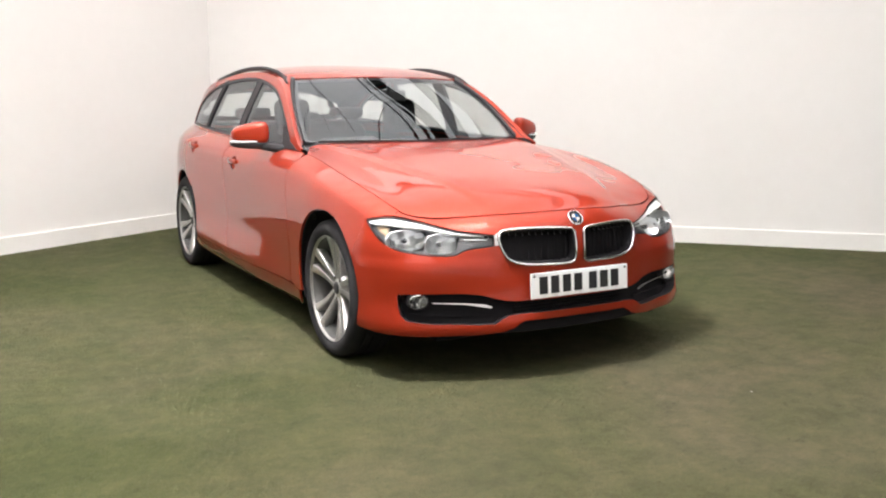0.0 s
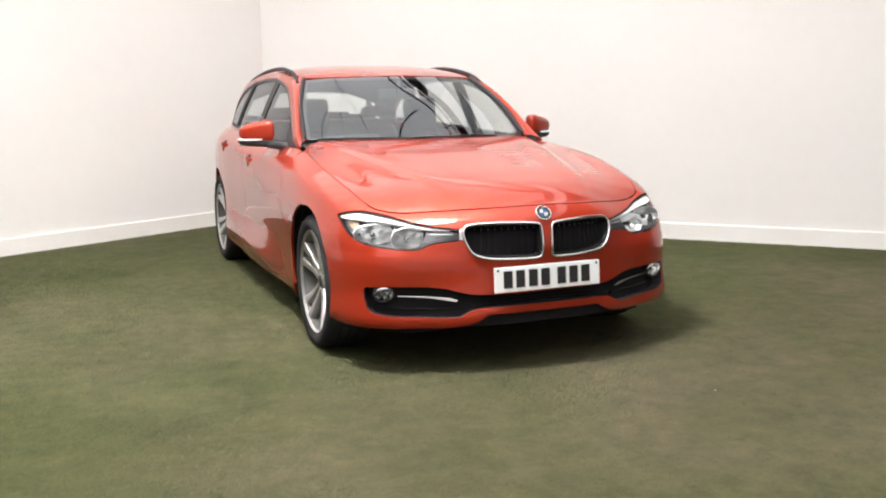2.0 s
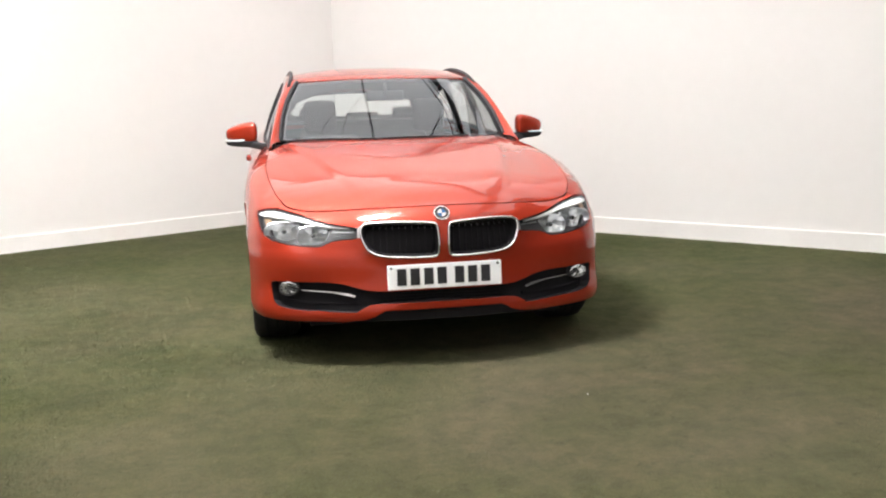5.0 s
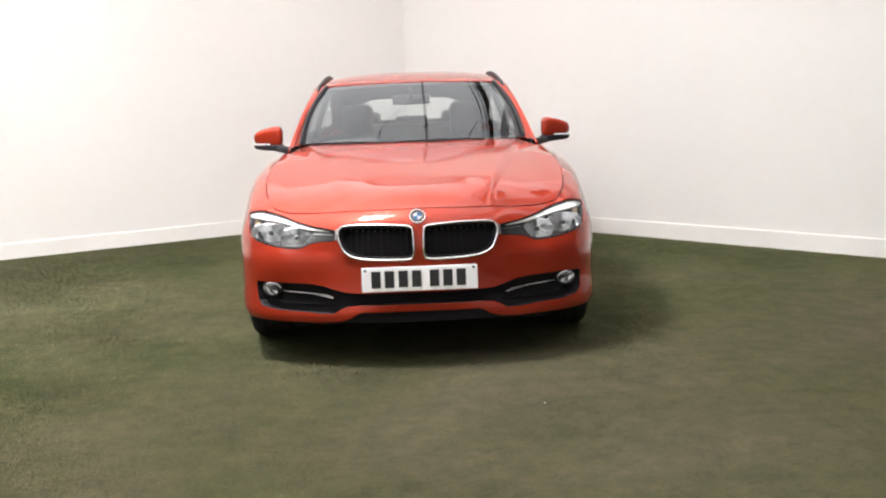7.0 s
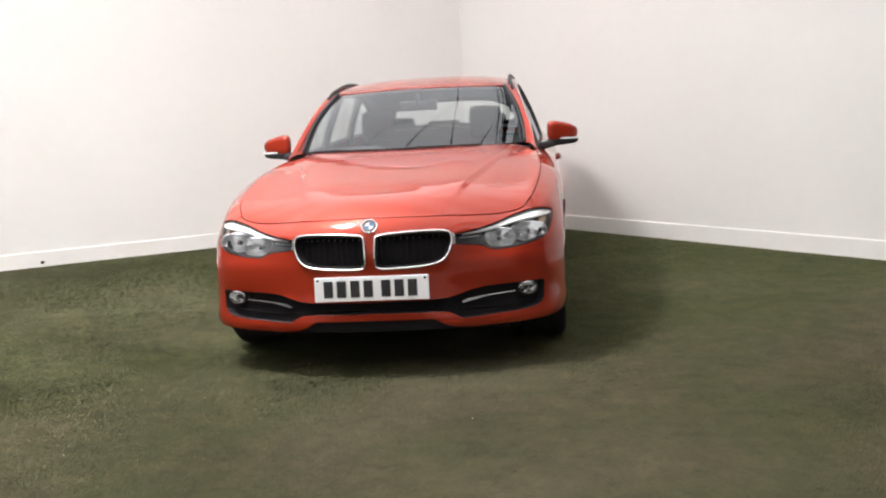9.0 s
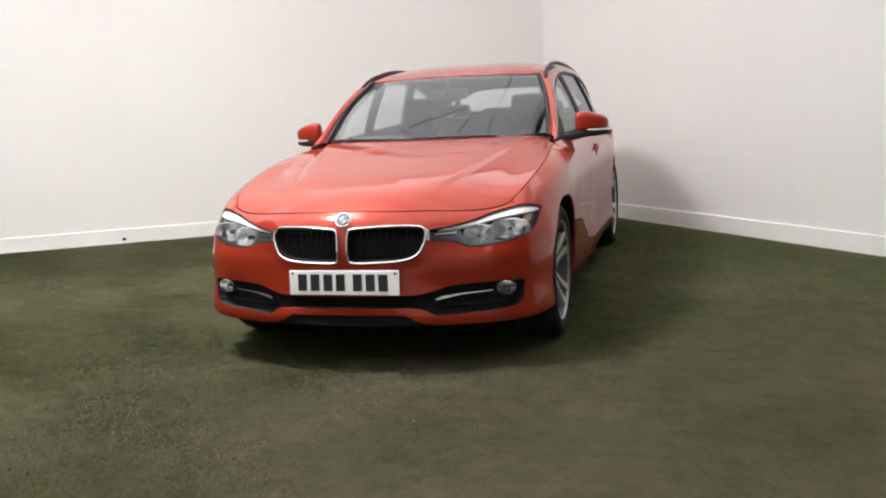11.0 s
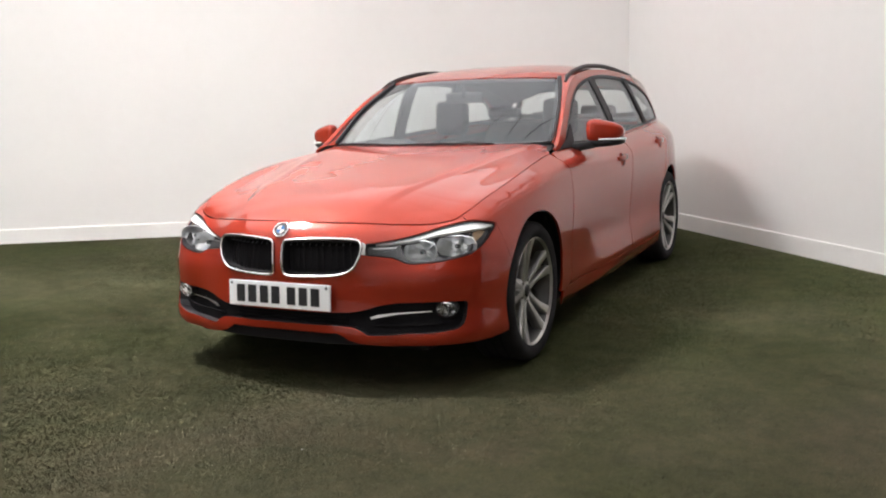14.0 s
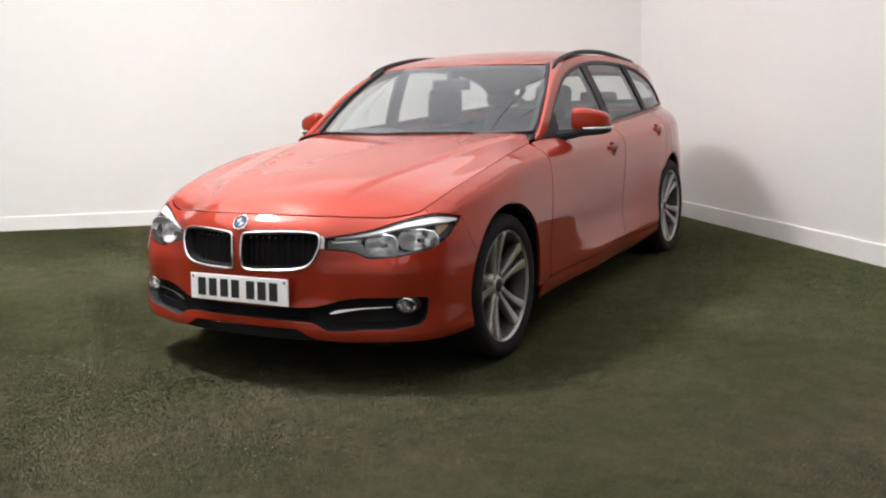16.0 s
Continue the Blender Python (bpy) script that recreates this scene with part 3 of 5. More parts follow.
def panel(name, surf, outline, mat, parent, label="", holes=(), step=.03, depth=.012, hole_depth=None, out=0.0, away=(0, 1.4, .55), ratio=1.0, flip=False):
    """A sheet cut from a surface along an outline, with turned-in edges. surf(u, v) gives points; out lifts it off the surface;
    its outside is the side away from the given point; ratio: metres of v for one of u."""
    loops = [dense(np.array(o, float), step) for o in (outline, *holes)]
    pts, edges = [], []
    for lp in loops:
        k = len(pts)
        pts += [tuple(p) for p in lp]
        edges += [(k + i, k + (i + 1) % len(lp)) for i in range(len(lp))]
    rim = len(pts)
    lo, hi = loops[0].min(0), loops[0].max(0)
    us, vs = np.arange(lo[0] + step / 2, hi[0], step), np.arange(lo[1] + step / 2 * ratio, hi[1], step * ratio)
    if len(us) and len(vs):
        g = np.array([(u + (step / 2 if j % 2 else 0), v) for j, v in enumerate(vs) for u in us])
        keep = inside(loops[0], g)
        for lp in loops[1:]:
            keep &= ~inside(lp, g)
        g = g[keep]
        b = np.array(pts)
        if len(g):
            near = np.concatenate([np.min(np.hypot(c[:, 0, None] - b[None, :, 0], c[:, 1, None] - b[None, :, 1]), axis=1) for c in np.array_split(g, max(1, len(g) // 400))])
            pts += [tuple(p) for p in g[near > step * .45]]
    vco, _, faces, _, _, _ = delaunay_2d_cdt([Vector(p) for p in pts], edges, [], 0, 1e-7)
    p2 = np.array([tuple(v) for v in vco])
    tri = np.array([f for f in faces if len(f) == 3])
    cen = p2[tri].mean(1)
    ok = inside(loops[0], cen)
    for lp in loops[1:]:
        ok &= ~inside(lp, cen)
    tri = tri[ok]
    co, nm = surf(p2[:, 0], p2[:, 1]), normals_of(surf, p2)
    hint = co - np.array(away)
    sgn = np.sign((nm * hint).sum(1).mean()) or 1.0
    nm = nm * (-sgn if flip else sgn)
    co = co + nm * out
    fn = np.cross(co[tri[:, 1]] - co[tri[:, 0]], co[tri[:, 2]] - co[tri[:, 0]])
    wrong = (fn * nm[tri[:, 0]]).sum(1) < 0
    tri[wrong] = tri[wrong][:, ::-1]
    verts, polys, loop_n = [tuple(c) for c in co], [tuple(t) for t in tri], [nm[t] for t in tri]
    # turned-in rims
    start = 0
    for i, lp in enumerate(loops):
        d = depth if i == 0 else (hole_depth if hole_depth is not None else depth)
        if d <= 0:
            continue
        q = surf(lp[:, 0], lp[:, 1])
        n = normals_of(surf, lp) * (-sgn if flip else sgn)
        q = q + n * out
        k, c = len(verts), len(lp)
        verts += [tuple(a) for a in q] + [tuple(a) for a in q - n * d]
        area = .5 * np.sum(lp[:, 0] * np.roll(lp[:, 1], -1) - np.roll(lp[:, 0], -1) * lp[:, 1])
        for j in range(c):
            a, b = k + j, k + (j + 1) % c
            e1, e2 = q[(j + 1) % c] - q[j], -n[j]
            f = np.cross(e1, e2)
            f /= np.linalg.norm(f) or 1
            # outward of the sheet's own material
            mid2 = (lp[j] + lp[(j + 1) % c]) / 2
            t2 = lp[(j + 1) % c] - lp[j]
            o2 = np.array([t2[1], -t2[0]]) * (1 if area > 0 else -1) * (1 if i == 0 else -1)
            o3 = surf(np.array([mid2[0] + o2[0] * .1]), np.array([mid2[1] + o2[1] * .1]))[0] - surf(np.array([mid2[0]]), np.array([mid2[1]]))[0]
            if f.dot(o3) < 0:
                polys.append((a, a + c, b + c, b))
                f = -f
            else:
                polys.append((a, b, b + c, a + c))
            loop_n.append(np.array([f] * 4))
    me = bpy.data.meshes.new(name)
    me.from_pydata(verts, [], polys)
    me.update()
    me.shade_smooth()
    me.normals_split_custom_set([tuple(x) for l in loop_n for x in l])
    me.materials.append(mat)
    ob = new(name, me)
    ob.parent = parent
    return tagged(ob, label)


def mirrored(surf):
    return lambda u, v: surf(u, v) * np.array((-1.0, 1, 1))


def inset(poly, d):
    """The outline drawn in by d (out, if negative)."""
    p = np.asarray(poly, float)
    a, b = np.roll(p, 1, 0), np.roll(p, -1, 0)
    t = b - a
    t /= np.maximum(np.linalg.norm(t, axis=1, keepdims=True), 1e-9)
    area = np.sum(p[:, 0] * b[:, 1] - b[:, 0] * p[:, 1])
    n = np.stack([-t[:, 1], t[:, 0]], 1) * (1 if area > 0 else -1)
    return p + n * d


def ring_on(name, surf, outline, width, mat, parent, label="", out=.004, depth=.012, step=.02, **more):
    """A band along an outline."""
    return panel(name, surf, outline, mat, parent, label, holes=[inset(outline, width)], step=step, depth=depth, out=out, **more)


# ---- the car ----
car = new("estate_car")
tagged(car, "orange-red estate car with five doors, parked on green turf", "car")
HALF = [(1, "left"), (-1, "right")]
GAP = .0025


def arc(y0, z0, r, a0, a1, n=28):
    return [(y0 + r * math.cos(radians(a)), z0 + r * math.sin(radians(a))) for a in np.linspace(a0, a1, n)]


AXLES, HUB_Z, ARCH_Z, ARCH = (0.0, 2.81), .325, .335, .367
top_at = lambda s: float(edge(s)[2])

# outlines on the nose, by place along the outline and height
KIDNEY = curved([(.019, .62), (.026, .648), (.06, .659), (.20, .664), (.33, .658), (.372, .645), (.380, .612), (.366, .570), (.335, .528), (.27, .505), (.125, .499), (.04, .502), (.020, .525), (.017, .57)], .015)
LAMP = np.concatenate([curved([(.396, .634), (.47, .640), (.54, .648), (.65, .672), (.75, .692), (.86, .706), (.93, .7065), (1.008, .690)], .03, False),
                       curved([(1.004, .682), (.968, .658), (.925, .628), (.84, .587), (.725, .563), (.61, .553), (.56, .556), (.512, .577), (.398, .590)], .03, False)])
INTAKE_HALF = np.concatenate([[(0, .354), (.25, .352), (.30, .352), (.345, .355), (.40, .367), (.455, .382)], [(.53, .390), (.70, .394), (.80, .392)],
                              curved([(.809, .383), (.804, .340), (.793, .304), (.770, .282), (.69, .268), (.57, .263), (.47, .258), (.395, .259)], .04, False), [(.368, .277), (.335, .292), (.28, .297), (0, .299)]])
INTAKE = np.concatenate([INTAKE_HALF, (INTAKE_HALF * (-1, 1))[::-1][1:-1]])
BUMPER_LOW = [(0, .267), (.265, .266), (.29, .255), (.315, .238), (.36, .224), (.46, .213), (.60, .213), (.78, .214), (.93, .221), (.965, .223)]

# front bumper with the nose panel round the grille
arch_front = [(float(s_of_y(y)), z) for y, z in arc(0, ARCH_Z, ARCH + .001, 197, 149.1, 14)]
fender_gap = [(1.030, .60)]
right_edge = BUMPER_LOW + arch_front + fender_gap + [(1.016, .684)]
nose_top = [(.874, .7110)] + [(s, min(top_at(s) - .002, .9)) for s in np.linspace(.8735, .02, 26)]
half_out = right_edge + [(1.013, .693), (.93, .7125), (.90, .7120)] + nose_top + [(0, top_at(0) - .002)]
outline = [tuple(p) for p in half_out]
outline = outline + [(-s, z) for s, z in outline[::-1] if s > 1e-6]
bumper = panel("front_bumper", skin, outline, PAINT, car, "orange-red front bumper with chrome-rimmed twin grille",
               holes=[KIDNEY, KIDNEY * (-1, 1), inset(LAMP, -.003), inset(LAMP, -.003) * (-1, 1), INTAKE], step=.022, depth=.02, hole_depth=.008)

# black backing of the openings
inner = lambda d: (lambda s, z: skin(s, z) - normals_out(s, z) * d)


def normals_out(s, z):
    p = np.stack([np.asarray(s, float).ravel(), np.asarray(z, float).ravel()], 1)
    n = normals_of(skin, p)
    c = skin(p[:, 0], p[:, 1]) - np.array((0, 1.4, .55))
    return (n * np.sign((n * c).sum(1, keepdims=True))).reshape(np.shape(s) + (3,))


for k in (INTAKE,):
    ring_on("intake_sleeve", skin, inset(k, -.002), .003, BLACK, bumper, "black intake edge", out=-.003, depth=.05, step=.03)
panel("intake_backing", inner(.05), inset(INTAKE, -.02), DARK, bumper, "black lower air intake", step=.05, depth=0)
panel("splitter", inner(.022), [(-.40, .206), (.40, .206), (.36, .236), (.29, .266), (-.29, .266), (-.36, .236)], DARK, bumper, "black lower splitter", step=.04, depth=.03)
for sg, _ in HALF:
    # slats in the lower opening
    lo_lip = [(.40, .300), (.60, .298), (.76, .306), (.76, .313), (.60, .305), (.40, .307)]
    panel("intake_slat", inner(.036), np.array(lo_lip) * (sg, 1), DARK, bumper, step=.04, depth=.02)
    bar = np.array([(.404, .332), (.437, .343), (.52, .349), (.663, .3555), (.663, .3515), (.52, .3425), (.437, .330), (.41, .326)])
    panel("chrome_blade", inner(.012), bar * (sg, 1), BLADE, bumper, "bright satin blade across the intake", step=.02, depth=.012)
for zz in (.310, .323, .336):
    panel("intake_slat", inner(.035), [(-.30, zz), (.30, zz), (.30, zz + .005), (-.30, zz + .005)], DARK, bumper, step=.04, depth=.015)

# twin grille
for sg, _ in HALF:
    k = KIDNEY * (sg, 1)
    kk = inset(dense(k, .012), .005)
    on = skin(kk[:, 0], kk[:, 1]) + normals_out(kk[:, 0], kk[:, 1]) * .006
    bm = bmesh.new()
    tube(bm, on, .0056, 12, closed=True)
    bmesh.ops.recalc_face_normals(bm, faces=bm.faces)
    rim = part("grille_surround", bm, CHROME, bumper, "chrome surround of the twin grille")
    panel("grille_backing", inner(.045), inset(k, -.004), DARK, rim, step=.04, depth=0)
    ring_on("grille_sleeve", skin, inset(k, .010), .003, DARK, rim, "", out=.004, depth=.05, step=.02)
    for i in range(11):
        s0 = .05 + i * .0305
        lo, hi = .508 + (.02 if s0 > .3 else 0) + (.03 if s0 > .34 else 0), .650
        bm = bmesh.new()
        a = skin(np.full(7, s0), np.linspace(lo, hi, 7))
        nn = normals_out(np.full(7, s0), np.linspace(lo, hi, 7))
        tube(bm, (a - nn * .034) * (sg, 1, 1), .004, 6)
        part("grille_slat", bm, DARK, rim)
        bm = bmesh.new()
        q = a[-2:] * (sg, 1, 1)
        nq = nn[-2:] * (sg, 1, 1)
        tube(bm, [q[0] - nq[0] * .020 + (0, 0, .008), q[1] - nq[1] * .024 - (0, 0, .006)], .0022, 6)
        part("slat_tip", bm, SLAT_TIP, rim)

for sg, _ in HALF:
    wedge = np.array([(.379, .6445), (.394, .633), (.394, .592), (.373, .592), (.382, .612)])
    panel("grille_wing", skin, wedge * (sg, 1), SATIN, bumper, "satin metal wedge between grille and lamp", step=.01, depth=.01, out=.002)

# headlamps
def on_skin(s, z, d=0.0):
    return Vector(skin(np.array([s]), np.array([z]))[0] - normals_out(np.array([s]), np.array([z]))[0] * d)


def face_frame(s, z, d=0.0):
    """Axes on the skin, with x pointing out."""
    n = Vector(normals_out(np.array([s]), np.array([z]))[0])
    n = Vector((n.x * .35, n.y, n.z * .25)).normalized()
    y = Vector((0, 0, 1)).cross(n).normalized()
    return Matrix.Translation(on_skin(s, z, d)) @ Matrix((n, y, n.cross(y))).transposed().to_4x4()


def bowl(m, w, h, depth, sides, seed, square=3.0):
    """A faceted reflector: rings of rounded squares that shrink towards the bulb, with uneven facets."""
    rnd = random.Random(seed)
    bm = bmesh.new()
    rings = []
    for d, k in ((.004, 1.06), (.006, 1.0), (-.2 * depth, .90), (-.6 * depth, .66), (-.9 * depth, .40), (-depth, .18)):
        ring = []
        for i in range(sides):
            a = 2 * math.pi * (i + .5) / sides
            r = (abs(math.cos(a)) ** square + abs(math.sin(a)) ** square) ** (-1 / square)
            j = rnd.uniform(-.004, .004) if d < 0 else 0
            ring.append(bm.verts.new((d + j, k * w * r * math.cos(a), k * h * r * math.sin(a))))
        rings.append(ring)
    for r, q in zip(rings, rings[1:]):
        for i in range(sides):
            bm.faces.new((r[i], r[(i + 1) % sides], q[(i + 1) % sides], q[i]))
    bm.faces.new(rings[-1])
    bm.transform(m)
    bmesh.ops.recalc_face_normals(bm, faces=bm.faces)
    # facing the outside
    out_dir = m.to_3x3() @ Vector((1, 0, 0))
    if sum((f.normal.dot(out_dir) for f in bm.faces)) < 0:
        bmesh.ops.reverse_faces(bm, faces=bm.faces[:])
    return bm


LAMP_TOP = curved([(.396, .634), (.47, .640), (.54, .648), (.65, .672), (.75, .692), (.86, .706), (.93, .7065), (1.008, .690)], .03, False)
lamp_top = lambda s: np.interp(np.abs(s), LAMP_TOP[:, 0], LAMP_TOP[:, 1])
brow_width = lambda s: np.interp(np.abs(s), [.42, .5, .62, .8, .9, .95, .99], [.004, .007, .015, .026, .030, .026, .010])
LAMP_LOW = [(.402, .595), (.512, .582), (.56, .561), (.61, .558), (.725, .568), (.84, .592), (.925, .633), (.962, .657), (.975, .668)]
for sg, sd in HALF:
    lamp = new("headlamp")
    lamp.parent = car
    tagged(lamp, "clear headlamp with faceted chrome reflectors and white brow")
    L = LAMP * (sg, 1)
    panel("housing", inner(.085), inset(L, -.012), LAMP_SHELL, lamp, "dark grey lamp housing", step=.03, depth=0)
    ring_on("lamp_seal", inner(.004), L, .0025, BLACK, lamp, "black seal", out=0, depth=.03, step=.02)
    panel("lens", skin, inset(L, .0015), LENS, lamp, "clear plastic lens", step=.03, depth=0, out=.001)
    ss = np.linspace(.44, .998, 30)
    brow = np.concatenate([np.stack([ss, lamp_top(ss) - .001], 1), np.stack([ss, lamp_top(ss) - .001 - brow_width(ss)], 1)[::-1]])
    tilted = lambda s, z: skin(s, z) - normals_out(s, z) * np.clip(.004 + (z - lamp_top(s) + .030) * .22, .003, .012)[..., None]
    panel("light_guide", tilted, brow * (sg, 1), LAMP_WHITE, lamp, "white brow-shaped light guide", step=.015, depth=.012)
    st = np.linspace(.404, .97, 26)
    bezel = np.concatenate([np.stack([st, lamp_top(st) - .004 - brow_width(st)], 1), np.array(LAMP_LOW)[::-1]])
    windows_ = [curved([(.545, .634), (.60, .650), (.680, .662), (.690, .63), (.684, .580), (.62, .568), (.570, .572), (.550, .60)], .012),
                curved([(.698, .662), (.77, .669), (.866, .674), (.880, .664), (.864, .625), (.836, .599), (.77, .586), (.708, .582), (.694, .62)], .012)]
    panel("bezel", inner(.024), bezel * (sg, 1), BEZEL, lamp, "satin grey lamp bezel", holes=[w * (sg, 1) for w in windows_], step=.02, depth=.012, hole_depth=.03)
    for zz, s0, s1 in ((.617, .425, .525),):
        panel("trim_bar", inner(.018), np.array([(s0, zz), (s1, zz + .003), (s1, zz + .007), (s0, zz + .004)]) * (sg, 1), SATIN, lamp, step=.02, depth=.008)
    panel("side_reflector", inner(.020), np.array([(.882, .634), (.925, .653), (.955, .671), (.925, .677), (.888, .671)]) * (sg, 1), AMBER, lamp, "pale amber side reflector", step=.02, depth=.006)
    for s0, z0, w, h, sd_ in ((.620, .612, .070, .046, 3), (.785, .629, .084, .044, 8)):
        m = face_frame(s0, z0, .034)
        if sg < 0:
            m = Matrix.Diagonal((-1, 1, 1, 1)) @ m
        refl = part("reflector", bowl(m, w, h, .05, 12, sd_), REFLECTOR, lamp, "faceted chrome reflector", False)
        bm = bmesh.new()
        rings = lathe(bm, [(-.045, .010), (-.012, .012), (-.006, .009), (-.004, .001)], 16)
        bm.transform(m)
        bmesh.ops.recalc_face_normals(bm, faces=bm.faces)
        part("bulb", bm, PROJECTOR, refl, "capped bulb")

# fog lamps
for sg, sd in HALF:
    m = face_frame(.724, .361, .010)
    if sg < 0:
        m = Matrix.Diagonal((-1, 1, 1, 1)) @ m
    fog = part("fog_lamp", bowl(m @ Matrix.Rotation(.25, 4, "Y"), .041, .031, .030, 16, 5, 2.0), FOG_CHROME, car, "oval chrome fog lamp", False)
    bm = bmesh.new()
    rings = lathe(bm, [(.000, .040), (.006, .030), (.010, .015), (.011, .001)], 24)
    bm.transform(m @ Matrix.Diagonal((1, 1, .76, 1)))
    bmesh.ops.recalc_face_normals(bm, faces=bm.faces)
    part("fog_lens", bm, LENS, fog)
    bm = bmesh.new()
    rings = lathe(bm, [(-.034, .009), (-.010, .010), (-.004, .001)], 14)
    bm.transform(m)
    bmesh.ops.recalc_face_normals(bm, faces=bm.faces)
    part("bulb", bm, PROJECTOR, fog)
    bm = bmesh.new()
    lathe(bm, [(-.04, .047), (.004, .047), (.005, .042), (-.03, .041)], 28)
    bm.transform(m @ Matrix.Diagonal((1, 1, .77, 1)))
    bmesh.ops.recalc_face_normals(bm, faces=bm.faces)
    part("fog_ring", bm, BLACK, fog, "black ring round the lamp")

# bonnet badge: a plain two-colour roundel
bn = Vector(normals_out(np.array([0.0]), np.array([.694]))[0])
bx = Vector((1, 0, 0))
BADGE_SIZE = .89
badge_m = Matrix.Translation(on_skin(0, .692, -.002)) @ Matrix((bn, bx, bn.cross(bx))).transposed().to_4x4() @ Matrix.Scale(BADGE_SIZE, 4)
bm = bmesh.new()
rings = lathe(bm, [(-.006, .041), (.003, .041), (.005, .0395), (.005, .0375), (.0035, .037)], 40)
bm.transform(badge_m)
bmesh.ops.recalc_face_normals(bm, faces=bm.faces)
badge = part("badge", bm, CHROME, car, "round chrome-rimmed badge in blue and white")
for k, mat in enumerate((BLUE, WHITE_ENAMEL, BLUE, WHITE_ENAMEL)):
    bm = bmesh.new()
    vs = [bm.verts.new((.0042, 0, 0))] + [bm.verts.new((.0042, .022 * math.cos(a), .022 * math.sin(a))) for a in np.linspace(k * math.pi / 2, (k + 1) * math.pi / 2, 8)]
    bm.faces.new(vs)
    bmesh.ops.solidify(bm, geom=bm.faces[:], thickness=.002)
    bm.transform(badge_m)
    part("badge_quarter", bm, mat, badge, smooth_shade=False)
bm = bmesh.new()
rings = lathe(bm, [(.0036, .0375), (.0036, .022)], 40)
bm.transform(badge_m)
bmesh.ops.recalc_face_normals(bm, faces=bm.faces)
part("badge_ring", bm, INK, badge)

# number plate with plain bars
bm = bmesh.new()
box(bm, (-.26, -.004, -.0555), (.26, .004, .0555))
rounded(bm, .004, 2)
plate_m = pose(0, -.809, .419, -4)
bm.transform(plate_m)
plate = part("number_plate", bm, PLATE_WHITE, car, "white number plate with dark bars", smooth_shade=False)
for i, x0 in enumerate((-.196, -.136, -.074, -.014, .066, .126, .186)):
    bm = bmesh.new()
    box(bm, (x0 - .021, -.0058, -.0375), (x0 + .021, -.0035, .0375))
    bm.transform(plate_m)
    part("plate_bar", bm, INK, plate, smooth_shade=False)
for sg in (-1, 1):
    bm = bmesh.new()
    rings = lathe(bm, [(-.006, .006), (-.0075, .004)], 12, "y")
    disc(bm, rings[-1])
    bm.transform(plate_m @ Matrix.Translation((sg * .243, 0, .042)))
    bmesh.ops.recalc_face_normals(bm, faces=bm.faces)
    part("plate_screw", bm, INK, plate)

# bonnet
front = [(float(p[0]), float(p[1])) for p in edge(np.linspace(0, .87, 26)) - normals_out(np.linspace(0, .87, 26), edge(np.linspace(0, .87, 26))[:, 2] - .004) * .0]
sides = [(float(p[0]) - GAP, float(p[1])) for p in edge(np.linspace(.89, 1.93, 30))]
rear = [(.67, .715), (.56, .655), (.40, .585), (.20, .548), (0, .538)]
half = [(x, y + .003) for x, y in front] + sides + rear
bon = half + [(-x, y) for x, y in half[::-1] if x > 1e-6]
panel("bonnet", bonnet_top, bon, PAINT, car, "orange-red bonnet with raised creases", step=.010, depth=.02, away=(0, 0, -3))

# wings, doors, sills and rear quarters
def door_front(z):
    return .535 - .03 * math.sin((z - .25) / .65 * math.pi)


ZS = np.linspace(.272, .90, 14)
sy = lambda pts: [(float(s_of_y(y)), z) for y, z in pts]
WING = [(1.0175, .684), (1.0315, .60)] + sy(arc(0, ARCH_Z, ARCH, 148.8, -13, 40) + [(.395, .250), (.46, .250)] + [(door_front(z) - GAP, z) for z in ZS])
WING = WING + [(s, top_at(s) - .001) for s in np.linspace(1.92, .8785, 34)] + [(.8785, .7135), (.93, .7145), (1.016, .694)]
belt = lambda y0, y1, n=14: [(float(y), float(belt_z(y)) - .001) for y in np.linspace(y0, y1, n)]
FRONT_DOOR = [(door_front(z) + GAP, z) for z in np.linspace(.905, .275, 16)] + [(.58, .262), (1.655, .262), (1.668, .32)] + [(1.675, .6), (1.69, .80)] + belt(1.705, .585)
rear_arc = arc(2.81, ARCH_Z, ARCH + .03, 188, 128, 14)
REAR_DOOR = [(1.674, .32), (1.661, .262), (2.40, .262)] + rear_arc + [(2.60, .70), (2.635, .85)] + belt(2.65, 1.711) + [(1.696, .80), (1.681, .6)]
QUARTER = [(2.64, .85), (2.605, .70)] + [(y + .004, z) for y, z in rear_arc[::-1][:3]] + arc(2.81, ARCH_Z, ARCH, 128, -14, 40) + [(3.25, .26), (3.33, .26)] + belt(3.38, 2.655)
SILL = [(.44, .165), (2.47, .162), (2.43, .257), (.47, .257), (.46, .245), (.405, .245), (.41, .20)]

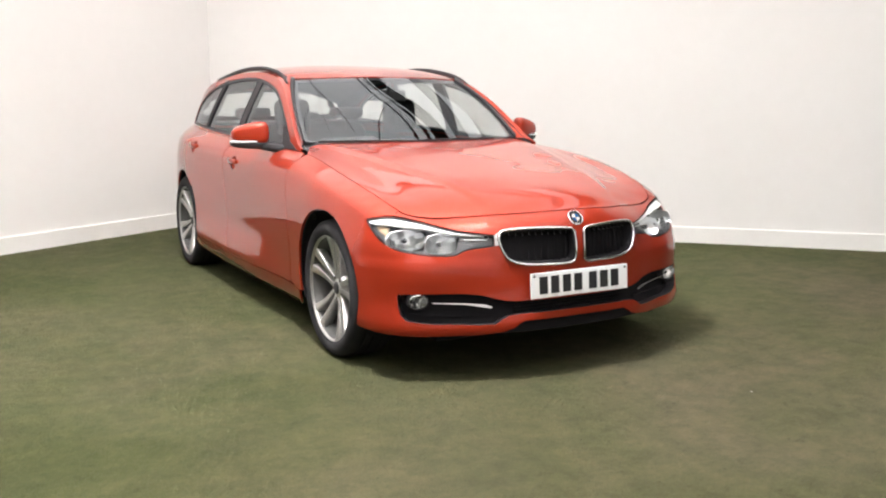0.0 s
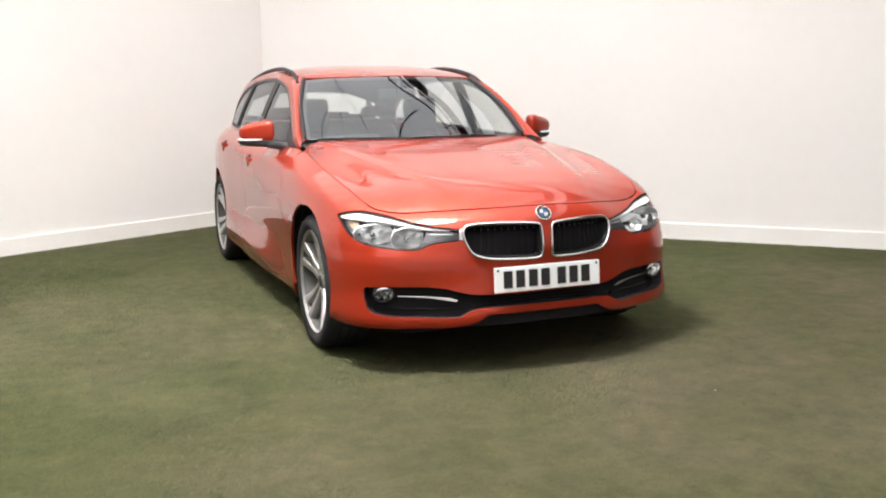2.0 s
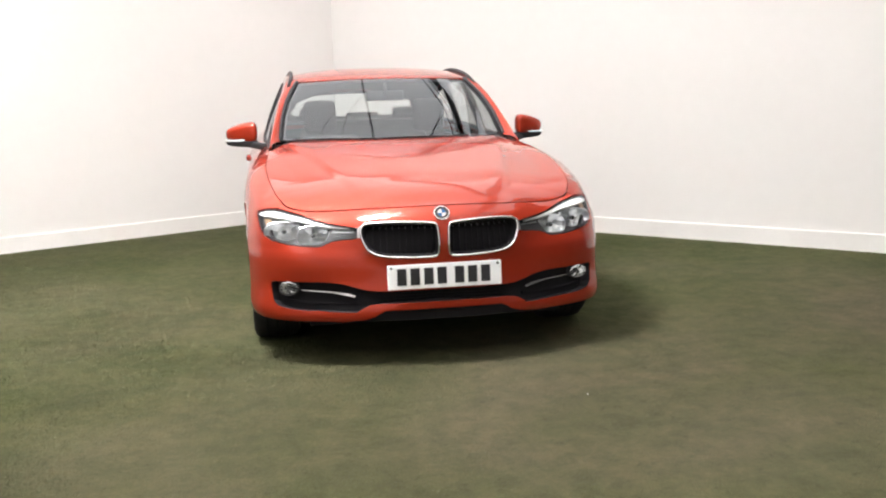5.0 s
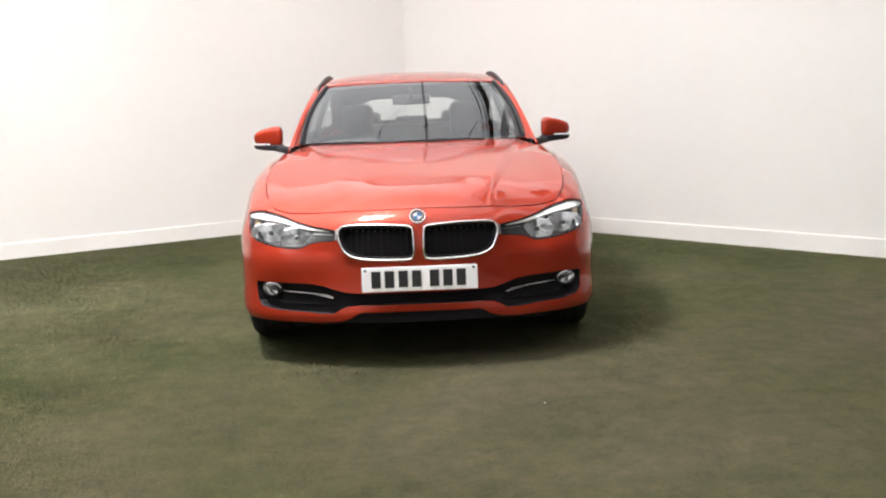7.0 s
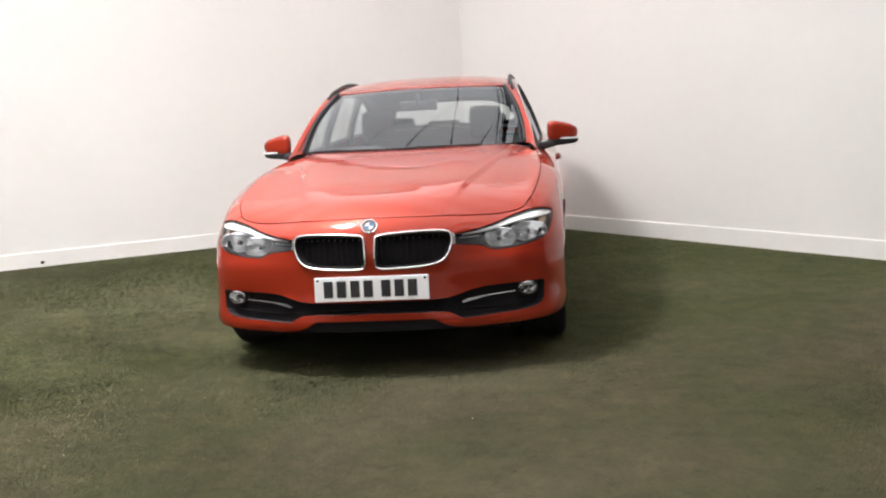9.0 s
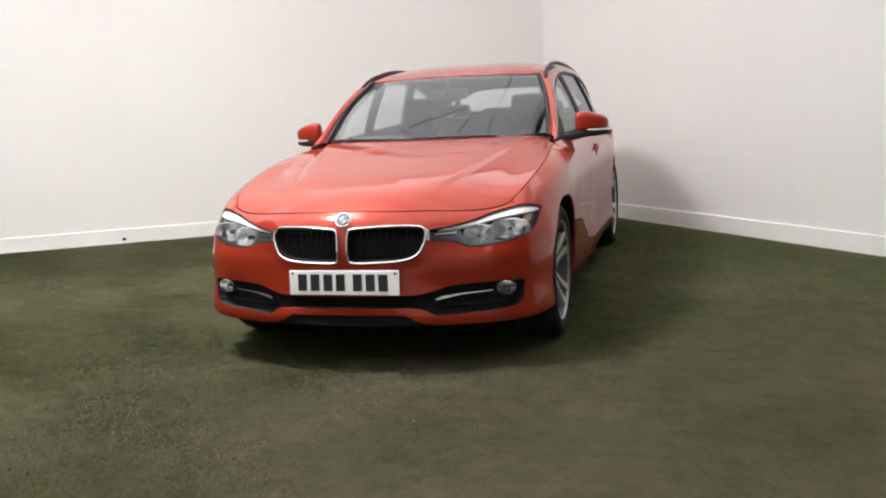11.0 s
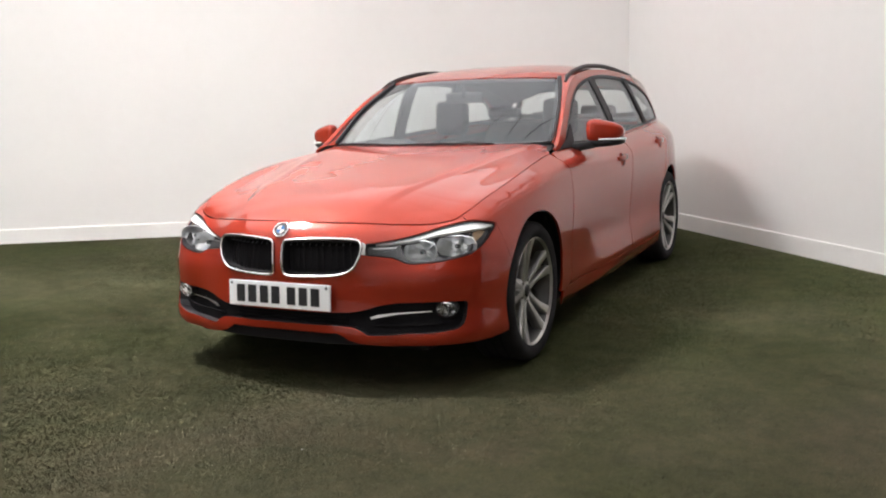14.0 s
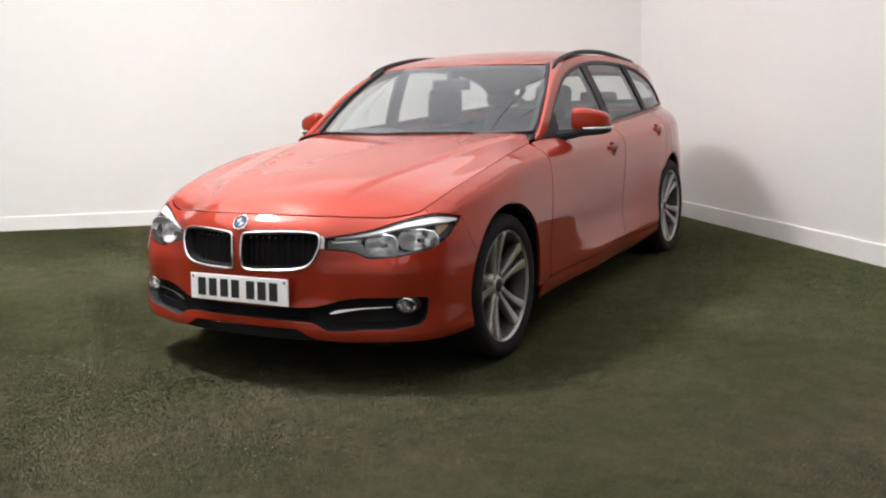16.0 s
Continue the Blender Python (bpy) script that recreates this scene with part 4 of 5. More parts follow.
for sg, sd in HALF:
    surf = side if sg > 0 else mirrored(side)
    panel("front_wing", skin if sg > 0 else mirrored(skin), WING, PAINT, car, "orange-red front wing", step=.026, away=(0, 1.4, .4))
    for nm, o, hy, hz in (("front_door", FRONT_DOOR, 1.468, .828), ("rear_door", REAR_DOOR, 2.432, .880)):
        cup = np.array([(hy + .056 * math.cos(a), hz + .002 + .040 * math.sin(a)) for a in np.linspace(0, 2 * math.pi, 25)[:-1]])
        d = panel(nm, surf, o, PAINT, car, "orange-red " + nm.replace("_", " "), holes=[cup], hole_depth=.002, step=.03, away=(0, 1.4, .4))
        # pull handle over a cupped recess
        base = Vector(side(np.array([hy]), np.array([hz]))[0])
        hollow = lambda y, z, hy=hy, hz=hz, surf=surf, sg=sg: surf(y, z) - np.array((sg, 0.0, 0)) * (.026 * np.maximum(1 - ((y - hy) / .060) ** 2 - ((z - hz - .002) / .042) ** 2, 0) ** .5)[..., None]
        panel("handle_cup", hollow, cup, PAINT, d, "cupped recess behind the handle", step=.009, depth=0, away=(0, 1.4, .4))
        bm = bmesh.new()
        ys = np.linspace(-.095, .095, 11)
        tube(bm, [(base.x + .014 - 1.2 * y * y + (-.012 if abs(y) > .08 else 0), base.y + y, base.z + .012 + .03 * (y + .1)) for y in ys], [.009 + .008 * (1 - (abs(y) / .11) ** 2) for y in ys], 10, flat=.35)
        bm.transform(Matrix.Diagonal((sg, 1, 1, 1)))
        bmesh.ops.recalc_face_normals(bm, faces=bm.faces)
        part("handle", bm, PAINT, d, "body-coloured pull handle")
    panel("rear_quarter", surf, QUARTER, PAINT, car, "orange-red rear quarter", step=.035, away=(0, 1.4, .4))
    panel("sill", surf, SILL, PAINT, car, "orange-red sill", step=.04, away=(0, 1.4, .4))

# rear bumper and tail
s0 = float(s_of_y(3.33)) + .004
rb = [(s0, .26)] + [(s, .255) for s in np.linspace(s0 + .05, 2 * ARC[-1] - s0 - .05, 20)]
tail_surf = lambda s, z: np.where((s > ARC[-1])[..., None], skin(2 * ARC[-1] - s, z) * np.array((-1.0, 1, 1)), skin(s, z))
rb = rb + [(2 * ARC[-1] - s0, .26)] + [(2 * ARC[-1] - s, min(top_at(s), 1.2) - .003) for s in np.linspace(s0 + .06, ARC[-1], 12)] + [(s, top_at(s) - .003) for s in np.linspace(ARC[-1] - .05, s0 + .06, 12)]
panel("tail", tail_surf, rb, PAINT, car, "orange-red tail and rear bumper", step=.05)

# cabin: side frames, glass, pillars, roof, screens
DLO = curved([(.79, .957), (1.01, 1.118), (1.27, 1.252), (1.6, 1.322), (2.0, 1.342), (2.5, 1.313), (2.8, 1.262), (3.02, 1.185), (3.14, 1.11)], .05, False)
DLO = np.concatenate([DLO, [(3.18, 1.05), (3.165, 1.035)], [(y, float(belt_z(y)) + .014) for y in np.linspace(3.1, .80, 22)]])
frame_top = [(y, float(cant(y))) for y in np.linspace(3.36, .65, 50)]
SIDE_FRAME = [(y, float(belt_z(y)) + .002) for y in np.linspace(.65, 3.36, 30)] + frame_top
for sg, sd in HALF:
    surf = house if sg > 0 else mirrored(house)
    panel("side_frame", surf, SIDE_FRAME, PAINT, car, "orange-red window frame and roof edge", holes=[DLO], step=.035, hole_depth=.008, away=(0, 1.8, .9))
    ring_on("window_seal", surf, DLO, .018, BLACK, car, "black window surround", out=-.003, depth=.02, step=.03, away=(0, 1.8, .9))
    for nm, y0, y1, l0, l1 in (("front_side_window", .74, 1.70, 0, -.05), ("rear_side_window", 1.715, 2.52, -.05, -.13), ("quarter_window", 2.535, 3.4, -.13, 0)):
        dlo = inset(DLO, .012)
        zb, zt = 1.0, 1.34
        cut0 = lambda z, a=y0, l=l0: a + l * (z - 1.0) / .34
        cut1 = lambda z, a=y1, l=l1: a + l * (z - 1.0) / .34
        pane = []
        for i in range(len(dlo)):
            a, b = dlo[i], dlo[(i + 1) % len(dlo)]
            for q in np.linspace(a, b, 6)[:-1]:
                pane.append((min(max(q[0], cut0(q[1])), cut1(q[1])), q[1]))
        pane = [p for i, p in enumerate(pane) if i == 0 or math.dist(p, pane[i - 1]) > 1e-4]
        lo_i = [p for p in pane]
        keep = []
        for p in lo_i:
            if keep and math.dist(p, keep[-1]) < .012:
                continue
            keep.append(p)
        g = panel(nm, surf, keep, GLASS, car, "lightly tinted side glass", step=.08, depth=0, out=-.008, away=(0, 1.8, .9))
        g.visible_shadow = False
    for y0, w, l in ((1.665, .085, -.055), (2.50, .050, -.13)):
        strip = [(y0, belt_z(y0) + .012), (y0 + w, belt_z(y0) + .012), (y0 + w + l * .9, float(np.interp(y0, [1.6, 2.0, 2.5], [1.322, 1.343, 1.336]))), (y0 + l, float(np.interp(y0, [1.6, 2.0, 2.5], [1.320, 1.343, 1.335])))]
        panel("pillar_cover", surf, strip, BLACK, car, "black door pillar cover", step=.05, depth=.006, out=-.002, away=(0, 1.8, .9))
        for e0 in ((-.010, w - .008) if y0 > 2 else (w - .006,)):
            edge_strip = [(a + e0 + (0 if k in (0, 3) else .016 - w), b) for k, (a, b) in enumerate(strip)]
            panel("pillar_seal", surf, edge_strip, BLACK, car, "black pillar seal", step=.05, depth=.006, out=.0005, away=(0, 1.8, .9))
    # screen pillar between windscreen and side frame
    ws = screen(np.full(24, 1.0), np.linspace(-.02, 1.02, 24))
    yy = np.interp(np.linspace(0, 1, 24), [0, 1], [.64, 1.36])
    fr = house(yy, cant(yy))

    def pillar(u, v, ws=ws, fr=fr, sg=sg):
        k = np.linspace(0, 1, 24)
        a = np.stack([np.interp(u, k, ws[:, i]) for i in range(3)], -1)
        b = np.stack([np.interp(u, k, fr[:, i]) for i in range(3)], -1)
        p = a + (b - a) * v[..., None]
        bulge = np.sin(np.pi * np.clip(v, 0, 1)) * .012
        p = p + np.stack([bulge * .6, -bulge * .6, bulge * .5], -1)
        return p * np.array((sg, 1.0, 1))
    panel("screen_pillar", pillar, [(0, 0), (1, 0), (1, 1), (0, 1)], PAINT, car, "orange-red windscreen pillar", step=.045, ratio=4, depth=.0, away=(0, 1.8, .8))
    bm = bmesh.new()
    tube(bm, [Vector(p) * 1 for p in (ws + (.009, 0, .003)) * (sg, 1, 1)], .013, 10)
    part("screen_seal", bm, BLACK, car, "black windscreen edge seal")
    # roof rail
    ry = np.concatenate([[1.24, 1.30], np.linspace(1.38, 2.62, 26), [2.74, 2.82]])
    rx = house(ry, cant(ry))
    lift = np.concatenate([[.002, .008], np.full(26, .011) + .008 * np.sin(np.linspace(0, np.pi, 26)), [.010, .000]])
    bm = bmesh.new()
    tube(bm, [(sg * (p[0] - .030), p[1], p[2] + l + .004) for p, l in zip(rx, lift)], [.010] + [.0135] * 28 + [.010], 10, flat=.85)
    for yk in (1.36, 2.66):
        p = house(np.array(yk), cant(np.array(yk)))
        box(bm, (sg * (p[0] - .030) - .010, yk - .05, p[2] - .01), (sg * (p[0] - .030) + .010, yk + .05, p[2] + .014))
    bmesh.ops.recalc_face_normals(bm, faces=bm.faces)
    part("roof_rail", bm, BLACK, car, "black roof rail")

# roof
fr_edge = [(float(p[0]), float(p[1]) + .006) for p in screen(np.linspace(0, 1, 14), np.full(14, 1.0))]
sd_edge = [(float(house(np.array(y), cant(np.array(y)))[0]), float(y)) for y in np.linspace(1.34, 3.36, 40)]
half = fr_edge + sd_edge + [(.42, 3.44), (0, 3.47)]
rf = half + [(-x, y) for x, y in half[::-1] if x > 1e-6]
roof = panel("roof", roof_top, rf, PAINT, car, "orange-red roof panel", step=.045, depth=.015, away=(0, 1.8, 0))
panel("roof_lining", lambda x, y: roof_top(x, y) - np.array((0, 0, .035)), inset(rf, .03), HEADLINER, car, "anthracite cloth roof lining", step=.08, depth=0, away=(0, 1.8, 3))

# antenna fin
bm = bmesh.new()
rows = [[bm.verts.new((x * w, 3.02 + y, float(roof_top(np.array(0.0), np.array(3.02 + y))[2]) - .004 + z)) for x in (-1, 1)] + [bm.verts.new((0, 3.02 + y + .5 * z, float(roof_top(np.array(0.0), np.array(3.02 + y))[2]) + z + .012))] for y, w, z in ((0, .008, 0), (.05, .022, .012), (.10, .026, .032), (.14, .020, .044), (.155, .010, .030))]
for r, q in zip(rows, rows[1:]):
    for i in range(3):
        bm.faces.new((r[i], r[(i + 1) % 3], q[(i + 1) % 3], q[i]))
bm.faces.new(rows[0])
bm.faces.new(rows[-1][::-1])
bmesh.ops.recalc_face_normals(bm, faces=bm.faces)
part("antenna_fin", bm, PAINT, car, "small orange-red antenna fin")

# load cover behind the rear bench
bm = block((-.60, 2.72, 1.015), (.60, 3.40, 1.035), .008)
part("load_cover", bm, DASH, car, "dark roller cover over the load bay")

# windscreen
ws_o = [(-1, 0), (1, 0), (1, 1), (-1, 1)]
scr = panel("windscreen", screen, ws_o, GLASS, car, "clear windscreen reflecting the lamps overhead", step=.06, depth=0, away=(0, 1.8, .8))
scr.visible_shadow = False
panel("screen_band", lambda u, w: screen(u, w) - np.array((0, -.004, .005)), [(-1, 0), (1, 0), (1, 1), (-1, 1)], BLACK, car, "black printed screen edge", holes=[[(-.965, .03), (.965, .03), (.965, .965), (-.965, .965)]], step=.06, depth=0, away=(0, 1.8, .8))

# tailgate with rear screen
def gate(x, z):
    t = (1.29 - z) / .28
    return np.stack([x, 3.43 + .16 * t + .02 * t * t - .22 * x * x, z + 0 * x], -1)


GATE = [(-.60, 1.02), (.60, 1.02), (.58, 1.12), (.53, 1.21), (.42, 1.275), (0, 1.295), (-.42, 1.275), (-.53, 1.21), (-.58, 1.12)]
REAR_GLASS = curved([(-.53, 1.075), (0, 1.06), (.53, 1.075), (.51, 1.15), (.44, 1.235), (0, 1.262), (-.44, 1.235), (-.51, 1.15)], .06)
tg = panel("tailgate", gate, GATE, PAINT, car, "orange-red tailgate", holes=[REAR_GLASS], step=.05, hole_depth=.008, away=(0, 0, 1.1))
g = panel("rear_window", gate, inset(REAR_GLASS, -.01), GLASS, car, "tinted rear window", step=.08, depth=0, out=-.01, away=(0, 0, 1.1))
g.visible_shadow = False

panel("tailgate_trim", lambda x, z: gate(x, z) - np.array((0, .03, 0)), inset(GATE, .012), DASH, tg, "dark grey inner tailgate trim", holes=[inset(REAR_GLASS, .004)], step=.06, depth=0, away=(0, 6, 1.1))

# inner shell that closes the body behind the gaps, and the floor pan
def shell(name, label):
    bm = bmesh.new()
    ss = np.concatenate([np.linspace(0, 1.08, 24), np.linspace(1.12, ARC[-1], 60)])
    zz = np.linspace(.18, 1, 12)
    for sg in (1, -1):
        grid = []
        for s in ss:
            top = top_at(s) - .018
            z = .19 + (top - .19) * (zz - .18) / .82
            p = skin(np.full(12, s), z) - normals_out(np.full(12, s), z) * (.055 if s > 1.08 else .085)
            grid.append([bm.verts.new((sg * a[0], a[1], a[2])) for a in p])
        for r, q in zip(grid, grid[1:]):
            for i in range(11):
                c = sum((v.co for v in (r[i], r[i + 1], q[i + 1], q[i])), Vector()) / 4
                if any(math.hypot(c.y - ax, c.z - HUB_Z) < .41 and abs(c.x) > .5 for ax in AXLES):
                    continue
                f = (r[i], q[i], q[i + 1], r[i + 1])
                bm.faces.new(f if sg > 0 else f[::-1])
    part(name, bm, DARK, car, label)


shell("inner_shell", "dark inner body behind the panels")
bm = bmesh.new()
box(bm, (-.60, -.60, .175), (.60, 3.66, .21))
box(bm, (-.79, .40, .176), (.79, 2.42, .209))
box(bm, (-.70, .36, .21), (.70, .42, .90))
part("floor_pan", bm, DARK, car, "dark underbody", smooth_shade=False)
for sg, _ in HALF:
    for ax in AXLES:
        bm = bmesh.new()
        rings = []
        angles = np.linspace(-.45, math.pi + .45, 28)
        yz = np.stack([ax + .386 * np.cos(angles), ARCH_Z + .386 * np.sin(angles)], 1)
        lip = side(yz[:, 0], yz[:, 1])[:, 0] - .016
        for xs_ in (np.full(28, .50), lip):
            rings.append([bm.verts.new((sg * x, y, z)) for x, (y, z) in zip(xs_, yz)])
        for i in range(27):
            bm.faces.new((rings[0][i], rings[0][i + 1], rings[1][i + 1], rings[1][i]))
        bm.faces.new(rings[0])
        part("arch_liner", bm, DARK, car, "dark wheel arch liner")

for sg, _ in HALF:
    for ax in AXLES:
        band = [(float(s_of_y(y)), z) for y, z in arc(ax, ARCH_Z, ARCH - .004, -8, 188, 40) + arc(ax, ARCH_Z, ARCH + .045, 188, -8, 40)]
        panel("arch_flange", inner(.018) if sg > 0 else mirrored(inner(.018)), band, DARK, car, "dark wheel arch edge", step=.03, depth=0)

# scuttle and wipers
bm = bmesh.new()
xs = np.linspace(-.655, .655, 29)
fr_ = [(x, np.interp(abs(x), [0, .2, .4, .55, .70], [.52, .53, .56, .62, .70]), .935) for x in xs]
bk_ = [(x, float(screen(np.array(min(1, abs(x) / .68)), np.array(0.0))[1]) + .02, .958) for x in xs]
ra, rb_ = [bm.verts.new(p) for p in fr_], [bm.verts.new(p) for p in bk_]
for i in range(28):
    bm.faces.new((ra[i], ra[i + 1], rb_[i + 1], rb_[i]))
part("scuttle", bm, BLACK, car, "black plastic scuttle below the windscreen")
for x0, x1, w1 in ((.42, -.22, .035), (-.10, -.62, .03)):
    us = np.linspace(x0, x1, 14)
    pts = [Vector(screen(np.array(u / .68), np.array(.0 + w1 * .5 * math.sin(k / 13 * math.pi)))) + Vector((0, -.012, .004)) for k, u in enumerate(us)]
    bm = bmesh.new()
    tube(bm, pts, [.006 - .003 * k / 13 for k in range(14)], 6)
    w = part("wiper", bm, BLACK, car, "black wiper arm and blade")
    bm = bmesh.new()
    tube(bm, [p + Vector((0, .006, -.004)) for p in pts[3:]], .003, 6)
    part("blade", bm, RUBBER, w)

# door mirrors
for sg, _ in HALF:
    bm = bmesh.new()
    bmesh.ops.create_uvsphere(bm, u_segments=32, v_segments=20, radius=1)
    for v in bm.verts:
        c = v.co
        x, y, z = (math.copysign(abs(k) ** e, k) for k, e in zip(c, (.46, .70, .56)))
        t = (x + 1) / 2
        hz = .073 - .010 * t - .026 * t * t
        v.co = (.812 + .190 * t, .985 + .065 * t + (.050 if y > 0 else .062 - .02 * t) * y, 1.022 - .012 * t + hz * z + (.006 if z < 0 else 0))
    for v in bm.verts:
        v.co.y = min(v.co.y, 1.025 + .05 * (v.co.x - .82) / .2)
    bmesh.ops.bisect_plane(bm, geom=bm.verts[:] + bm.edges[:] + bm.faces[:], plane_co=(0, 0, .978), plane_no=(.07, 0, 1), clear_inner=True)
    bm.transform(Matrix.Diagonal((sg, 1, 1, 1)))
    bmesh.ops.recalc_face_normals(bm, faces=bm.faces)
    mir = part("door_mirror", bm, PAINT, car, "orange-red door mirror with black base")
    bm = bmesh.new()
    bmesh.ops.create_uvsphere(bm, u_segments=28, v_segments=14, radius=1)
    for v in bm.verts:
        x, y, z = (math.copysign(abs(k) ** .6, k) for k in v.co)
        t = (x + 1) / 2
        v.co = (.806 + .198 * t, .990 + .065 * t + (.048 if y > 0 else .060 - .018 * t) * y, .955 + .012 * t + .026 * z)
    tube(bm, [(.71, .86, .925), (.77, .91, .936), (.87, .985, .953)], [.030, .024, .020], 10, flat=.8)
    bm.transform(Matrix.Diagonal((sg, 1, 1, 1)))
    bmesh.ops.recalc_face_normals(bm, faces=bm.faces)
    part("mirror_base", bm, BLACK, mir, "black mirror base and arm")
    bm = bmesh.new()
    pts = [(sg * (.890 + .118 * t), .9365 + .050 * t + .062 * t**4, .978 - .003 * t) for t in np.linspace(0, 1, 12)]
    tube(bm, pts, [.0035 + .0022 * min(1, t * 3) for t in np.linspace(0, 1, 12)], 8)
    part("side_indicator", bm, LAMP_WHITE, mir, "white indicator strip")
    bm = block((sg * .90 - .06, 1.045, .985), (sg * .90 + .06, 1.05, 1.032), .01)
    part("mirror_face", bm, MIRROR, mir, smooth_shade=False)
    tri = [(.70, float(belt_z(.70)) + .003), (.92, float(belt_z(.92)) + .004), (.97, 1.065), (.84, .985)]
    panel("mirror_sail", house if sg > 0 else mirrored(house), tri, BLACK, mir, "black triangle at the mirror foot", step=.05, depth=.006, out=.004, away=(0, 1.8, .9))

# wheels
def wheel(x, y, sg, turn):
    w = new("wheel")
    w.parent = car
    tagged(w, "alloy wheel with five double spokes and low tyre")
    m = Matrix.Translation((x, y, HUB_Z)) @ Matrix.Diagonal((sg, 1, 1, 1)) @ Matrix.Rotation(turn, 4, "X")

    def add(name, bm, mat, parent, label="", smooth_shade=True):
        bm.transform(m)
        bmesh.ops.recalc_face_normals(bm, faces=bm.faces)
        return part(name, bm, mat, parent, label, smooth_shade)
    bm = bmesh.new()
    rings = lathe(bm, [(-.10, .250), (-.112, .275), (-.112, .305), (-.095, .322), (-.07, .327), (.07, .327), (.095, .322), (.112, .305), (.115, .28), (.105, .252), (.09, .247)], 64)
    tyre = add("tyre", bm, RUBBER, w, "black low-profile tyre")
    for a in (-.045, 0, .045):
        bm = bmesh.new()
        lathe(bm, [(a - .005, .3275), (a - .004, .3282), (a + .004, .3282), (a + .005, .3275)], 64)
        add("tread_groove", bm, DARK, tyre)
    bm = bmesh.new()
    lathe(bm, [(.088, .2485), (.104, .252), (.106, .2505), (.103, .2475), (.094, .242)], 64)
    rim = add("rim", bm, ALLOY, w, "bright machined rim")
    bm = bmesh.new()
    lathe(bm, [(.094, .242), (.085, .236), (.03, .226), (-.06, .220), (-.09, .235)], 64)
    add("rim_well", bm, ALLOY_WELL, rim, "dull silver rim well")
    # five pairs of spokes
    for k in range(5):
        for lean in (-1, 1):
            bm = bmesh.new()
            rows = []
            for t in np.linspace(0, 1, 8):
                r = .045 + .192 * t
                a = lean * (.15 + .085 * t - .02 * math.sin(t * math.pi)) * (1.0 if t > 0 else .9) + .0
                off = lean * (.017 + .012 * t + .021 * t * t)
                wd = .0125 + .0060 * t + .0080 * max(0, t - .5) * 2
                dep = .064 + .034 * t ** 1.5
                pr = []
                for du, dx in ((-1, -.018), (-.85, 0), (.85, 0), (1, -.018)):
                    pr.append(bm.verts.new((dep + dx, off + du * wd, r)))
                pr += [bm.verts.new((dep - .045, off + wd * .8, r)), bm.verts.new((dep - .045, off - wd * .8, r))]
                rows.append(pr)
            for p, q in zip(rows, rows[1:]):
                for i in range(6):
                    bm.faces.new((p[i], p[(i + 1) % 6], q[(i + 1) % 6], q[i]))
            bm.faces.new(rows[0][::-1])
            bm.faces.new(rows[-1])
            rounded(bm, .0022, 2, .45)
            bm.transform(Matrix.Rotation(2 * math.pi * k / 5, 4, "X"))
            add("spoke", bm, ALLOY, rim, "")
        bm = bmesh.new()
        tube(bm, [(.050, .052 * math.sin((k + .5) * 2 * math.pi / 5), .052 * math.cos((k + .5) * 2 * math.pi / 5)), (.064, .052 * math.sin((k + .5) * 2 * math.pi / 5), .052 * math.cos((k + .5) * 2 * math.pi / 5))], .0085, 6)
        add("wheel_bolt", bm, STEEL, rim, "", False)
    bm = bmesh.new()
    rings = lathe(bm, [(.01, .078), (.052, .074), (.060, .062), (.062, .038), (.066, .034)], 40)
    disc(bm, rings[-1])
    add("hub", bm, ALLOY, rim, "")
    bm = bmesh.new()
    rings = lathe(bm, [(.066, .030), (.0695, .028), (.070, .010)], 32)
    disc(bm, rings[-1])
    add("centre_cap", bm, ALLOY_DARK, rim, "dark round centre cap")
    bm = bmesh.new()
    rings = lathe(bm, [(.02, .165), (.02, .08), (.0, .08), (.0, .165)], 48)
    lathe(bm, [(.02, .165), (.0, .165)], 48)
    add("brake_disc", bm, STEEL, w, "grey brake disc")
    bm = bmesh.new()
    box(bm, (-.03, -.175, -.075), (.035, -.105, .075))
    rounded(bm, .012, 2)
    bm.transform(Matrix.Rotation(-turn, 4, "X"))
    add("brake_caliper", bm, ALLOY_DARK, w, "dark brake caliper")
    bm = bmesh.new()
    rings = lathe(bm, [(-.09, .20), (-.06, .20)], 32)
    disc(bm, rings[-1])
    add("barrel", bm, DARK, w)


for ax, tn in zip(AXLES, (.15, .5)):
    for sg, _ in HALF:
        wheel(sg * (.752 if ax == 0 else .758), ax, sg, tn)

# cabin fittings
def seat(x, y, z, wide, back, name, label, rest=True):
    s = new(name)
    s.parent = car
    tagged(s, label)
    bm = block((x - wide / 2, y - .26, z), (x + wide / 2, y + .24, z + .16), .05, 3)
    part("cushion", bm, CLOTH, s)
    bm = block((-wide / 2, -.07, 0), (wide / 2, .07, back), .05, 3)
    for v in bm.verts:
        t = v.co.z / back
        v.co.x *= 1 - .22 * t * t
    bm.transform(pose(x, y + .24, z + .08, -16))
    part("backrest", bm, CLOTH, s)
    if rest:
        for hx in ((0,) if wide < .8 else (-.37, .37, 0)):
            hw = .112 if wide < .8 else .125
            bm = block((-hw, -.055, 0), (hw, .055, .23 if wide < .8 else .075 if hx else .035), .05 if wide < .8 else .03 if hx else .015, 3)
            top = pose(x, y + .24, z + .08, -16) @ Vector((hx, 0, back + .05))
            bm.transform(pose(top.x, top.y, top.z, -8))
            part("headrest", bm, CLOTH, s)


